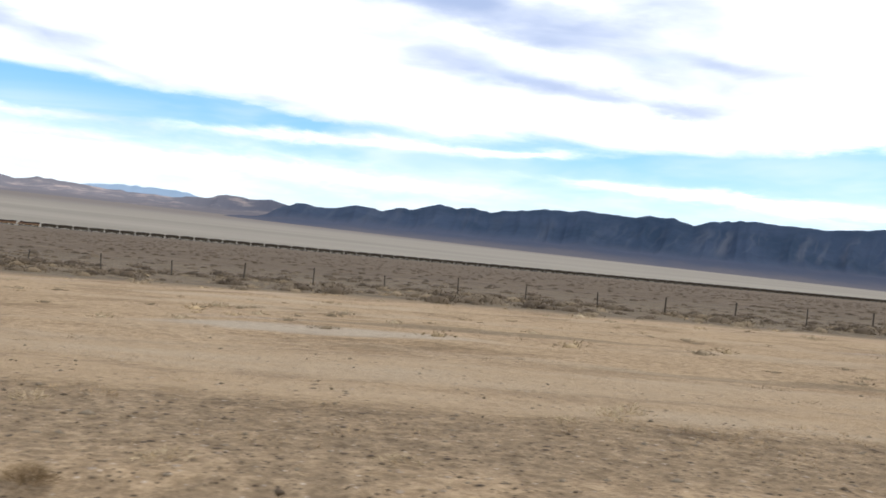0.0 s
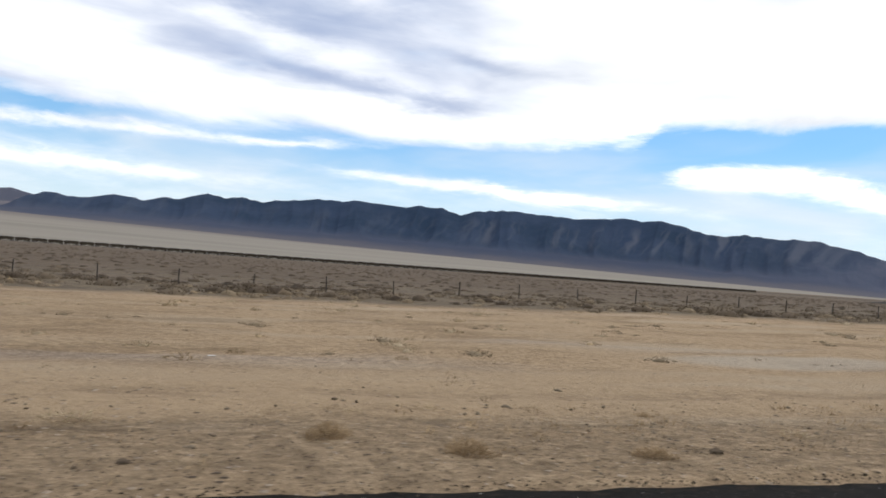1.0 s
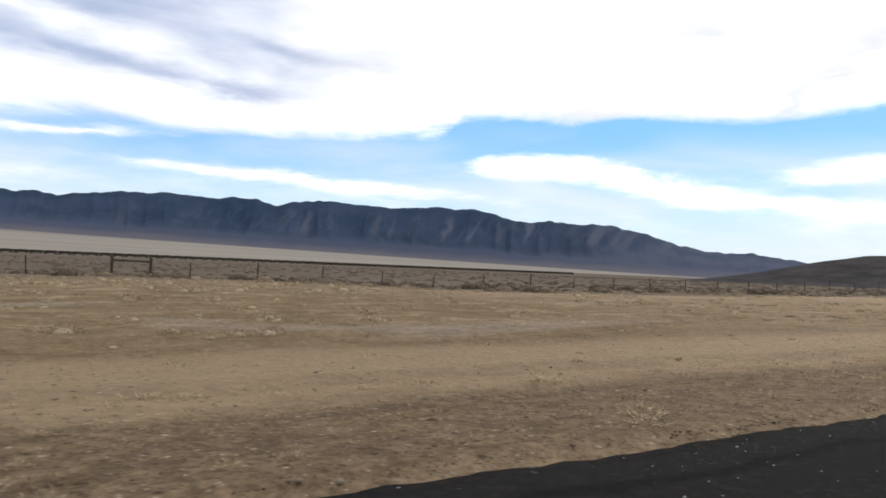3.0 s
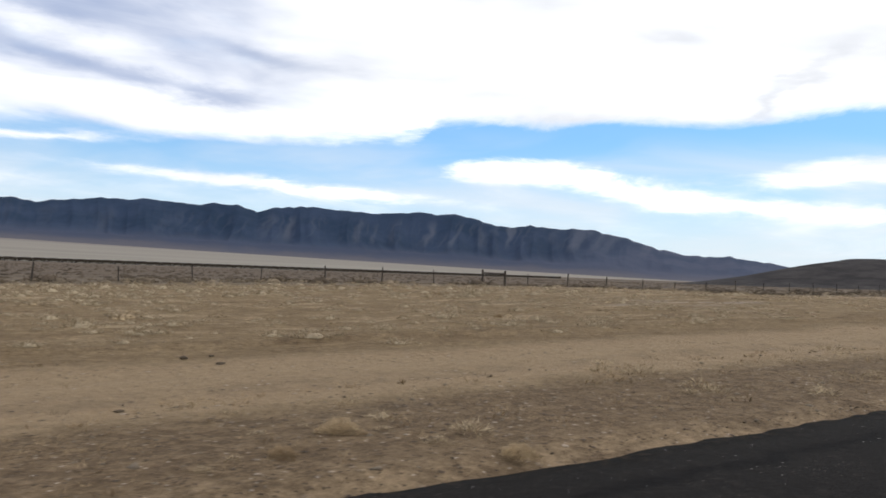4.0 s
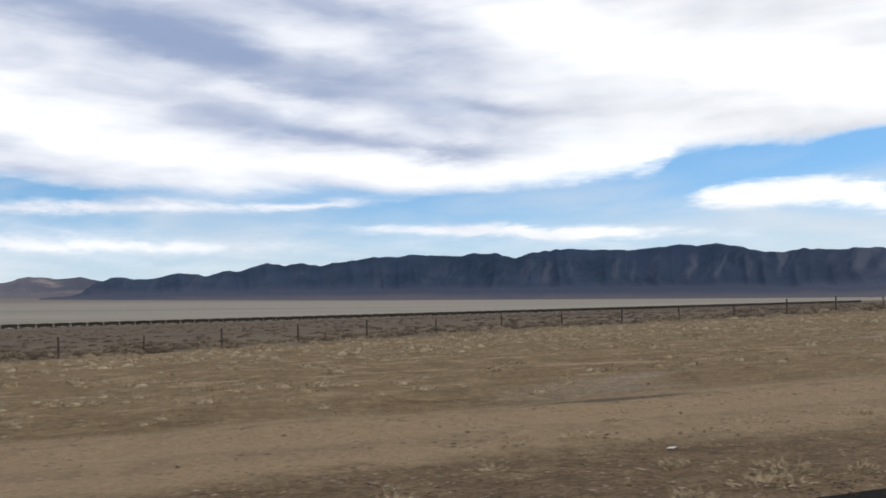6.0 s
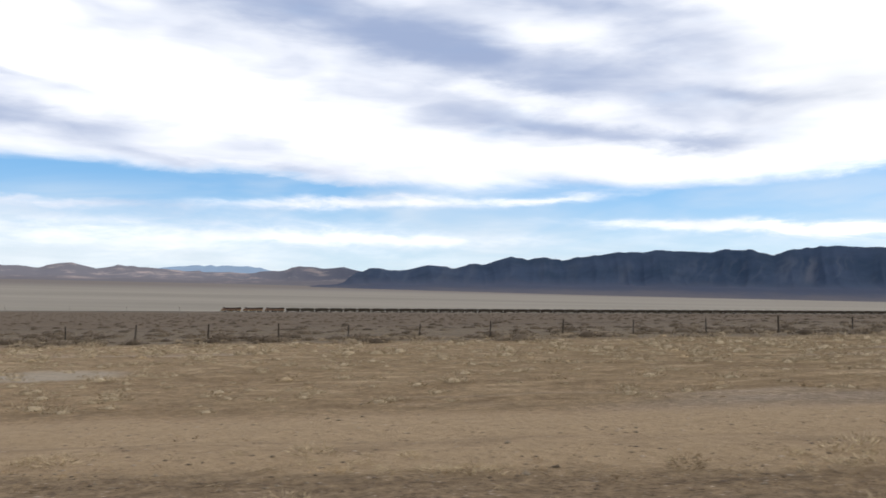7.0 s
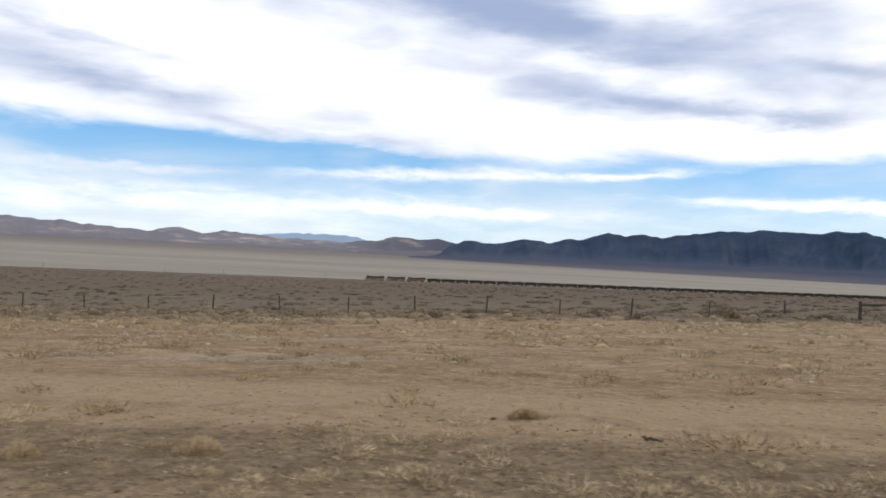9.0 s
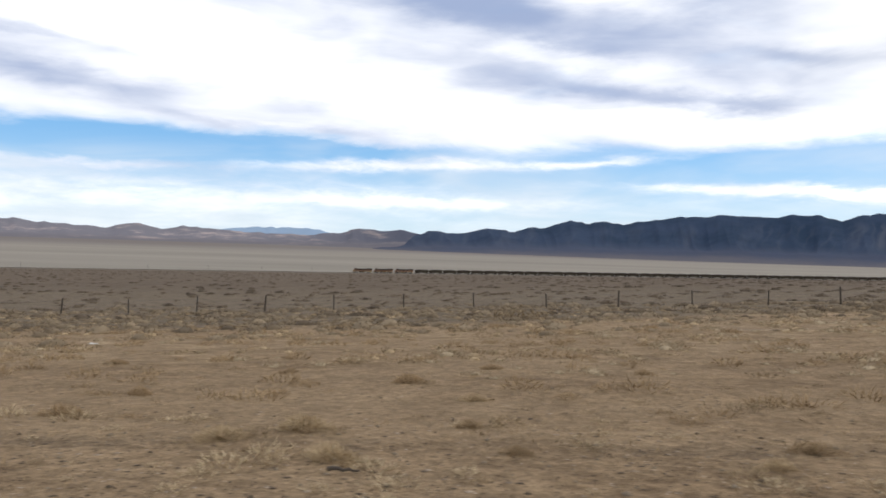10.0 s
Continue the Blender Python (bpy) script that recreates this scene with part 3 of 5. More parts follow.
def value_noise(x, y, seed=0.0):
    """Smooth random noise from 0 to 1."""
    ix, iy = np.floor(x), np.floor(y)
    fx, fy = x - ix, y - iy
    fx, fy = fx * fx * (3 - 2 * fx), fy * fy * (3 - 2 * fy)
    a, b_ = lattice(ix, iy, seed), lattice(ix + 1, iy, seed)
    c, d = lattice(ix, iy + 1, seed), lattice(ix + 1, iy + 1, seed)
    return (a * (1 - fx) + b_ * fx) * (1 - fy) + (c * (1 - fx) + d * fx) * fy


# ---- lie of the land ----
FENCE_Y, EDGE_Y = 57.0, 5.0


def road_z(x):
    return -1.55 + 0.018462 * np.clip(x, -460.0, 160.0)


def fence_z(x):
    """The ground along the fence: below the road at both ends of the run, level with it between."""
    drop = np.interp(x, [-460, -352, -327, -301, -276, -240, -200, -175, -150, -123, -103, -80, -63, -29, 0, 30, 160],
                     [-1.7, -1.43, -1.05, -0.68, -0.42, -0.48, -0.36, -0.25, -0.24, -0.12, -0.08, -0.35, -0.85, -1.15, -1.15, -1.5, -1.9])
    return road_z(x) + drop


def brush_edge(x):
    """How far from the road the sagebrush begins."""
    return np.interp(x, [-420, -345, -310, -280, -205, -175, -94, -63, -40, 60], [18, 28, 38, 46, 46, 50, 50, 46, 42, 43])


def rail_w(x, y):
    return (x - RAIL_P[0]) * RAIL_N[0] + (y - RAIL_P[1]) * RAIL_N[1]


def ground_z(x, y):
    x, y = np.asarray(x, float), np.asarray(y, float)
    zr, zf = road_z(x), fence_z(x)
    s = np.clip((y - EDGE_Y) / (FENCE_Y - EDGE_Y), 0, 1)
    verge = zr + (zf - zr) * (1 - (1 - s) ** 1.5)
    y_rail = RAIL_P[1] + (x - RAIL_P[0]) * (RAIL_D[1] / RAIL_D[0])
    u = np.clip((y - FENCE_Y) / np.maximum(y_rail - FENCE_Y, 60.0), 0, 1)
    z = verge + (-8.8 - zf) * u ** 0.5
    w = rail_w(x, y)
    z = z + 0.034 * np.interp(x, [-2500, -600, 300, 1500, 3000], [1.35, 1.12, 0.95, 0.8, 0.55]) * np.maximum(w - 60.0, 0)
    z = np.where(y < EDGE_Y, zr - 0.12 - 0.9 * np.clip((-8.0 - y) / 6.0, 0, 1), z)
    rough = 0.05 * wave(x, y, 3.1) + 0.03 * wave(x, y, 1.3, 4.0) + 0.10 * wave(x, y, 17.0, 2.0)
    z = z + rough * np.clip((y - 5.6) / 3.0, 0, 1) * np.clip((w * -1 - 15) / 20, 0, 1)
    rut = np.exp(-((y - 9.0 - 0.8 * wave(x, 0, 60.0)) / 0.35) ** 2) + np.exp(-((y - 10.8 - 0.8 * wave(x, 0, 60.0)) / 0.35) ** 2)
    line = 12.0 + 3.2 * np.clip((x + 172.0) / 47.0, 0, 1) ** 2 * (3 - 2 * np.clip((x + 172.0) / 47.0, 0, 1))
    ridge = np.exp(-((y - line) / 0.45) ** 2) * np.clip((x + 225.0) / 20.0, 0, 1) * np.clip((-85.0 - x) / 20.0, 0, 1)
    return z - 0.05 * rut + 0.07 * ridge


def spread(a, b, step, ends, grow):
    """Coordinates at an even step from a to b that widen towards both ends."""
    mid = list(np.arange(a, b, step))
    lo, hi, s = [], [], step
    v = a
    while v > ends[0]:
        s *= grow
        v -= s
        lo.append(v)
    v, s = mid[-1], step
    while v < ends[1]:
        s *= grow
        v += s
        hi.append(v)
    return np.array(lo[::-1] + mid + hi)


def build_ground_sheet():
    xs = spread(-400.0, 90.0, 1.0, (-5000.0, 5000.0), 1.08)
    ys = spread(4.0, 64.0, 0.65, (-400.0, 4800.0), 1.06)
    gx, gy = np.meshgrid(xs, ys, indexing="ij")
    v = np.stack([gx, gy, ground_z(gx, gy)], -1).reshape(-1, 3)
    ob = new("ground", array_mesh("ground", v, grid_faces(len(xs), len(ys)), M_GROUND, True))
    tagged(ob, "dry sandy desert ground running out to pale flats", "ground", kind="structure")


build_ground_sheet()


def road_edge(xs):
    """How far across the asphalt reaches: an uneven, broken margin."""
    line = np.interp(xs, [-235, -205, -190, -173, -157, -142, -125, -80, -45, -32, -27, -18, 0], [4.6, 5.3, 5.32, 5.42, 5.18, 4.85, 4.88, 4.95, 5.12, 5.28, 5.1, 4.65, 4.5])
    return line + 0.10 * wave(xs, 0, 7.0) + 0.07 * wave(xs, 3, 1.1, 2.0) + 0.05 * wave(xs, 1, 0.31, 5.0) + 0.06 * (value_noise(xs / 0.16, 0 * xs, 4.0) - 0.5)


def road_top(xs, ys):
    return road_z(xs) + np.interp(ys / road_edge(xs), [0.0, 0.9, 0.985, 1.0, 1.01], [0.04, 0.0, -0.02, -0.10, -9.0])


def build_road():
    xs = np.arange(-420.0, 140.0, 0.13)
    edge = road_edge(xs)
    rows, inset = [], []
    for f, dz in ((-1.0, -0.4), (-1.0, 0.0), (0.0, 0.04), (0.6, 0.0133), (0.8, 0.0044), (0.9, 0.0), (0.95, -0.011), (0.985, -0.02), (1.0, -0.16)):
        y = np.where(f < 0, -8.0, edge * max(f, 0))
        rows.append(np.stack([xs, y * np.ones_like(xs), road_z(xs) + dz], -1))
        inset.append(edge - y)
    v = np.stack(rows, 1).reshape(-1, 3)
    me = array_mesh("road", v, grid_faces(len(xs), len(rows)), M_ASPHALT)
    me.attributes.new("inset", "FLOAT", "POINT").data.foreach_set("value", np.stack(inset, 1).ravel().astype(np.float32))
    tagged(new("road", me), "dark asphalt highway with a crumbling gravelly edge", "road", kind="structure")


build_road()

# ---- mountains ----
MID = (-162.5, 0.0, -3.0)


def skyline(points):
    a = np.array([p[0] for p in points], float)
    e = np.array([p[1] for p in points], float)
    return lambda q: np.interp(q, a, e)


# degrees to the right of straight ahead, and degrees above the horizon
MAIN_CREST = skyline([(-24, 0.5), (-17, 1.1), (-12, 1.45), (-9.6, 1.8), (-8.4, 2.5), (-7.2, 2.86), (-5.8, 2.75), (-4.4, 2.84), (-3, 3.08), (-1, 2.9), (0, 3.22), (1.2, 3.3), (3, 3.7), (4, 3.62), (5.2, 3.74), (6.6, 3.58),
                      (7.5, 3.72), (10.2, 4.02), (13, 4.08), (16.7, 4.0), (19.1, 4.18), (20.6, 3.74), (21.6, 3.95), (24, 4.18),
                      (26, 4.12), (27.7, 4.03), (30, 4.08), (32, 4.12), (34.8, 4.1), (37.6, 3.38), (40.5, 3.48), (44.4, 3.25), (46.7, 2.8),
                      (48.9, 2.05), (51.8, 1.58), (53.5, 1.74), (54.9, 1.5), (57, 1.2), (70, 1.0), (85, 0.9)])
WARM_CREST = skyline([(-60, 2.6), (-45, 2.9), (-37, 2.95), (-34, 2.85), (-31, 2.68), (-28.8, 2.5), (-26.6, 2.9), (-25.3, 2.62), (-24, 2.83),
                      (-20, 2.5), (-16, 2.35), (-14, 2.5), (-12, 2.95), (-10.5, 2.75), (-9, 2.93), (-7.9, 2.65), (-6, 2.2), (-3, 1.6), (0, 1.2)])
BLUE_CREST = skyline([(-26, 2.2), (-21, 2.72), (-19.5, 2.82), (-17.5, 2.84), (-16, 2.9), (-14.4, 2.7), (-13, 2.4), (-9, 1.9)])


def ridged(x, y, seed, octaves=4):
    """Sharp crests (1) between broad hollows (0)."""
    total, amp, norm = 0.0, 1.0, 0.0
    for o in range(octaves):
        total = total + amp * (1 - np.abs(2 * value_noise(x * 2 ** o, y * 1.7 ** o, seed + 3 * o) - 1)) ** 1.5
        norm += amp
        amp *= 0.5
    return total / norm


def build_range(name, crest, a0, a1, r_foot, r_crest, r_back, mat, label, spur, step=0.08, seed=0.0, rows=60):
    """A mountain range laid round the valley, with spurs and gullies, its crest at r_crest scaled to fit the skyline in
    the camera's view.
    """
    az_ = np.arange(a0, a1, step)
    t = np.linspace(0, 1, rows)
    r = np.where(t < 0.85, r_foot + (r_crest - r_foot) * (t / 0.85), r_crest + (r_back - r_crest) * ((t - 0.85) / 0.15))
    A, Rr = np.meshgrid(az_, r, indexing="ij")
    T = np.meshgrid(az_, t, indexing="ij")[1]
    e = crest(A) + 0.16 * (value_noise(A / 1.1, 0 * A, seed) - 0.5) + 0.10 * (value_noise(A / 0.42, 0 * A, seed + 3) - 0.5)
    top = r_crest * np.tan(np.radians(e)) + MID[2]
    X = MID[0] + Rr * np.sin(np.radians(A))
    Y = MID[1] + Rr * np.cos(np.radians(A))
    foot = ground_z(X, Y) - 4.0
    s = np.clip(T / 0.85, 0, 1)
    body = 0.22 * s + 0.78 * s ** 2.1 * (1.9 - 0.9 * s)                # a long concave apron, then the steep flank
    lean = A + 0.9 * (value_noise(A / 5.0, s * 1.5, seed + 21) - 0.5) + 0.7 * (1 - s) * (value_noise(A / 3.0, 0 * A, seed + 8) - 0.5)
    big = ridged(lean / 2.3, s * 0.45, seed + 1, 2)
    fine_ = ridged(lean / 1.15, s * 0.5, seed + 5, 2)
    cut = spur * (0.62 * (1 - big) + 0.20 * (1 - fine_)) * np.sin(np.pi * np.clip((s - 0.30) / 0.70, 0, 1) ** 1.1) ** 1.1
    rise = np.maximum(top - foot, 0)
    Z = foot + rise * np.clip(body - cut, -0.02, 1)
    back = np.clip((T - 0.85) / 0.15, 0, 1)
    Z = Z - back * rise * 0.9
    v = np.stack([X, Y, Z], -1).reshape(-1, 3)
    ob = new(name, array_mesh(name, v, grid_faces(*A.shape)[:, ::-1], mat, True))
    return tagged(ob, label, "mountain range", kind="structure")


build_range("mountain_range", MAIN_CREST, -24.0, 85.0, 3150.0, 4350.0, 4600.0, M_HAZED_ROCK,
            "mountain range with steep gullied flanks, its haze painted as dark blue-grey", 0.40, seed=1.0)
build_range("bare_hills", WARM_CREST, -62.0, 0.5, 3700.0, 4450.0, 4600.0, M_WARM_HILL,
            "low brown desert hills with sunlit pinkish patches and haze painted in", 0.35, seed=4.0)
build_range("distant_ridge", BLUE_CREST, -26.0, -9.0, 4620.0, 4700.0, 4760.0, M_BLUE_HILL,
            "mountain ridge in the far distance, its haze painted as pale blue", 0.1, seed=7.0)


def build_scrub_hill():
    n_a, n_r = 120, 40
    a = np.linspace(0, 2 * np.pi, n_a)
    r = np.linspace(0, 1, n_r)
    A, Rr = np.meshgrid(a, r, indexing="ij")
    X = 1130 + Rr * np.cos(A) * 480 * (1 + 0.1 * np.sin(3 * A))
    Y = 590 + Rr * np.sin(A) * 330 * (1 + 0.1 * np.sin(2 * A + 1))
    prof = np.clip(1.25 * (0.5 + 0.5 * np.cos(np.pi * np.clip(Rr, 0, 1))), 0, 1)
    prof = prof * (1 - 0.12 * prof)
    Z = ground_z(X, Y) - 2 + 52 * prof + 2.0 * wave(X, Y, 60.0) * prof
    ob = new("scrub_hill", array_mesh("scrub_hill", np.stack([X, Y, Z], -1).reshape(-1, 3), grid_faces(n_a, n_r)[:, ::-1], M_NEAR_HILL, True))
    tagged(ob, "rounded dark hill covered with low scrub", "hill", kind="structure")


build_scrub_hill()

# ---- railway and train ----
RAIL_TOP = -8.0


def rail_pose(s, z=RAIL_TOP):
    """A pose on the railway, s metres behind the train's nose; x runs backwards along the train."""
    return pose(RAIL_P[0] + RAIL_D[0] * s, RAIL_P[1] + RAIL_D[1] * s, z, 0, 0, math.degrees(math.atan2(RAIL_D[1], RAIL_D[0])))


def build_railway():
    root = tagged(new("railway"), "single railway line on a low ballast bank", "railway", kind="structure")
    root.matrix_world = rail_pose(0)
    bm = bmesh.new()
    prism(bm, [(-2600, -0.9), (2600, -0.9), (2600, -0.35), (-2600, -0.35)], -2.0, 2.0)
    for v in bm.verts:
        if v.co.z < -0.6:
            v.co.y *= 2.1
    part("ballast_bank", bm, M_BALLAST, root)
    for y in (-0.75, 0.75):
        bm = bmesh.new()
        box(bm, -2600, 2600, y - 0.035, y + 0.035, -0.36, 0.0)
        part("rail", bm, M_STEEL, root)


build_railway()


def build_bogie(parent, x, wheel_r=0.45, axles=2, gap=1.8):
    bm = bmesh.new()
    half = gap * (axles - 1) / 2 + 0.45
    for y in (-0.98, 0.98):
        box(bm, x - half, x + half, y - 0.09, y + 0.09, wheel_r - 0.12, wheel_r + 0.25, 0.03)
    bogie = part("bogie", bm, M_BLACK, parent)
    for i in range(axles):
        bm = bmesh.new()
        wx = x + (i - (axles - 1) / 2) * gap
        for y in (-0.75, 0.75):
            rod(bm, (wx, y - 0.07, wheel_r), (wx, y + 0.07, wheel_r), wheel_r, 12)
        rod(bm, (wx, -0.8, wheel_r), (wx, 0.8, wheel_r), 0.08, 6)
        part("wheelset", bm, M_STEEL, bogie)


def build_locomotive():
    root = tagged(new("locomotive"), "orange and black diesel locomotive pulling a coal train", "locomotive", "locomotives of the train")
    bm = bmesh.new()
    prism(bm, [(0.0, 1.15), (22.2, 1.15), (22.2, 1.5), (0.0, 1.5)], -1.5, 1.5)
    prism(bm, [(7.8, 0.35), (13.8, 0.35), (14.1, 1.16), (7.5, 1.16)], -1.35, 1.35)
    part("frame", bm, M_BLACK, root, "black underframe with a fuel tank")
    bm = bmesh.new()
    prism(bm, [(0.9, 1.5), (2.5, 1.5), (2.5, 3.3), (1.1, 2.9)], -0.95, 0.95)
    part("nose", bm, M_ORANGE, root)
    bm = bmesh.new()
    prism(bm, [(2.45, 1.5), (5.0, 1.5), (5.0, 4.55), (4.7, 4.72), (2.95, 4.72), (2.55, 4.4)], -1.5, 1.5)
    cab = part("cab", bm, M_ORANGE, root)
    for y in (-1.5, 1.5):
        bm = bmesh.new()
        box(bm, 3.1, 4.5, y - 0.02, y + 0.02, 3.3, 4.15, 0.01)
        part("window", bm, M_GLASS, cab)
    bm = bmesh.new()
    prism(bm, [(5.0, 1.5), (17.2, 1.5), (17.2, 4.0), (16.8, 4.25), (5.0, 4.25)], -0.95, 0.95)
    hood = part("hood", bm, M_ORANGE, root)
    bm = bmesh.new()
    box(bm, 5.1, 17.1, -1.0, 1.0, 3.05, 4.30, 0.05)
    part("hood_top", bm, M_BLACK, hood, "black upper hood with vents")
    bm = bmesh.new()
    prism(bm, [(17.2, 1.5), (21.6, 1.5), (21.6, 3.6), (22.0, 4.45), (17.0, 4.62), (16.4, 4.2)], -1.45, 1.45)
    radiator = part("radiator", bm, M_ORANGE, root)
    bm = bmesh.new()
    prism(bm, [(16.9, 3.3), (21.75, 3.3), (22.1, 4.5), (17.0, 4.68), (16.3, 4.2)], -1.5, 1.5)
    part("radiator_grille", bm, M_BLACK, radiator, "black grilles and roof of the radiator")
    bm = bmesh.new()
    prism(bm, [(2.5, 4.2), (5.05, 4.2), (5.05, 4.58), (4.72, 4.78), (2.92, 4.78), (2.48, 4.45)], -1.53, 1.53)
    part("cab_roof", bm, M_BLACK, cab, "black cab roof")
    for y in (-1.53, 1.53):
        bm = bmesh.new()
        box(bm, 0.2, 22.0, y - 0.015, y + 0.015, 1.28, 1.40)
        part("sill_stripe", bm, M_YELLOW, root, "yellow stripe along the sill")
        bm = bmesh.new()
        rod(bm, (0.3, y, 2.5), (21.9, y, 2.5), 0.025, 5)
        for i in range(12):
            rod(bm, (0.3 + i * 1.96, y, 1.5), (0.3 + i * 1.96, y, 2.5), 0.02, 5)
        part("handrail", bm, M_BLACK, root)
    build_bogie(root, 4.0, 0.53, 3, 1.85)
    build_bogie(root, 18.2, 0.53, 3, 1.85)
    for a, c in ((-0.35, 0.1), (22.1, 22.6)):
        bm = bmesh.new()
        box(bm, a, c, -0.2, 0.2, 0.75, 1.1, 0.04)
        part("coupler", bm, M_STEEL, root)
    return root


def build_hopper():
    root = tagged(new("coal_car"), "dark open-top steel hopper car loaded with coal", "railway car", "coal cars of the train")
    bm = bmesh.new()
    prism(bm, [(0.9, 1.15), (3.0, 0.55), (5.6, 0.55), (7.2, 1.1), (8.0, 1.1), (9.6, 0.55), (12.2, 0.55), (14.3, 1.15),
               (15.1, 1.7), (15.1, 3.75), (0.1, 3.75), (0.1, 1.7)], -1.5, 1.5)
    body = part("body", bm, M_HOPPER, root)
    bm = bmesh.new()
    for i in range(11):
        for y in (-1.55, 1.55):
            box(bm, 0.6 + i * 1.4 - 0.06, 0.6 + i * 1.4 + 0.06, y - 0.05, y + 0.05, 1.25, 3.7)
    tagged(part("side_ribs", bm, M_HOPPER, body), kind="stuff")
    bm = bmesh.new()
    box(bm, 0.0, 15.2, -1.62, 1.62, 3.68, 3.82, 0.03)
    part("top_rim", bm, M_HOPPER, root)
    bm = bmesh.new()
    prism(bm, [(0.4, 3.8), (2.6, 4.1), (7.6, 4.22), (12.6, 4.1), (14.8, 3.8)], -1.3, 1.3)
    part("coal_load", bm, M_COAL, root, "black heap of coal")
    # the sheet's pale colour stands in for light on the car's end
    bm = bmesh.new()
    prism(bm, [(0.12, 3.7), (0.3, 3.7), (1.25, 1.2), (0.1, 1.2)], -1.35, 1.35)
    part("end_sheet", bm, M_LIT_END, root, "end sheet coloured pale in place of the light on it")
    build_bogie(root, 1.7)
    build_bogie(root, 13.5)
    for a, c in ((-0.55, 0.15), (15.05, 15.75)):
        bm = bmesh.new()
        box(bm, a, c, -0.15, 0.15, 0.75, 1.1, 0.03)
        part("coupler", bm, M_STEEL, root)
    return root


loco = build_locomotive()
loco.matrix_world = rail_pose(0)
for i in (1, 2):
    copy_thing(loco, rail_pose(22.95 * i))
hopper = build_hopper()
hopper.matrix_world = rail_pose(69.6)
for i in range(1, 98):
    copy_thing(hopper, rail_pose(69.6 + 15.95 * i))


def build_signal_post():
    root = tagged(new("line_post"), "thin dark wooden pole beside the railway", "pole", "poles along the railway")
    bm = bmesh.new()
    rod(bm, (0, 0, -1.0), (0, 0, 5.0), 0.14, 7, 0.10)
    part("pole", bm, M_WOOD, root)
    bm = bmesh.new()
    box(bm, -0.6, 0.6, -0.05, 0.05, 4.45, 4.6, 0.01)
    part("cross_arm", bm, M_WOOD, root)
    return root


pole = build_signal_post()
pole.matrix_world = rail_pose(-42) @ Matrix.Translation((0, 9, 0.0))
for s in (-95, -150, -210, -330, -420, -520):
    copy_thing(pole, rail_pose(s) @ Matrix.Translation((0, 9, 0.0)))

# ---- fence ----


def at(x, y, up=0.0):
    return Vector((x, y, float(ground_z(x, y)) + up))


GATES = ((-85.7, -88.2), (-268.7, -271.0))


def post_places():
    """About a rod apart, each stretch set out from a brace."""
    xs = [-2.5 + 5.05 * i for i in range(0, 24)] + [-2.5 - 5.04 * i for i in range(1, 17)]
    xs += [-93.3 - 5.07 * i for i in range(0, 34)]
    xs += [-275.9 - 5.07 * i for i in range(0, 32)]
    rng = random.Random(8)
    return sorted(x + rng.uniform(-0.12, 0.12) for x in xs)


def build_post_mesh(seed):
    rng = random.Random(seed)
    bm = bmesh.new()
    hgt = 1.10 + rng.uniform(-0.10, 0.10)
    box(bm, -0.038, 0.038, -0.016, 0.016, -0.35, hgt)
    box(bm, -0.016, 0.016, -0.045, 0.034, -0.35, hgt)
    for i in range(8):
        box(bm, -0.016, 0.016, -0.052, -0.036, 0.15 + i * 0.105, 0.2 + i * 0.105)
    me = bpy.data.meshes.new("post")
    bm.to_mesh(me)
    bm.free()
    me.materials.append(M_STEEL)
    return me


def build_wood_post_mesh():
    bm = bmesh.new()
    rod(bm, (0, 0, -0.4), (0.02, 0, 1.22), 0.066, 9, 0.058)
    bmesh.ops.bevel(bm, geom=[e for e in bm.edges if e.verts[0].co.z > 1.0 and e.verts[1].co.z > 1.0], offset=0.015, segments=1, affect="EDGES")
    me = bpy.data.meshes.new("post")
    bm.to_mesh(me)
    bm.free()
    me.materials.append(M_WOOD)
    return me


def build_fence():
    root = tagged(new("fence"), "long barbed wire fence on thin dark posts", "fence")
    rng = random.Random(5)
    shapes = [build_post_mesh(i) for i in range(5)]
    wood = build_wood_post_mesh()
    xs = post_places()
    for x in xs:
        thick = rng.random() < 0.4
        ob = new("post", wood if thick else rng.choice(shapes))
        ob.parent = root
        p = at(x, FENCE_Y)
        ob.matrix_local = Matrix.Translation(p) @ pose(0, 0, 0, rng.uniform(-3, 3), rng.uniform(-3.5, 3.5), rng.uniform(-20, 20))
    for h in (0.30, 0.54, 0.76, 0.95):
        bm = bmesh.new()
        pts = sorted(xs + [g for pair in GATES for g in pair])
        for a, b in zip(pts, pts[1:]):
            p, q = at(a, FENCE_Y - 0.05, h), at(b, FENCE_Y - 0.05, h)
            m = (p + q) / 2 - Vector((0, 0, 0.02))
            rod(bm, p, m, 0.006, 3)
            rod(bm, m, q, 0.006, 3)
        part("wire", bm, M_WIRE, root)
    return root


build_fence()


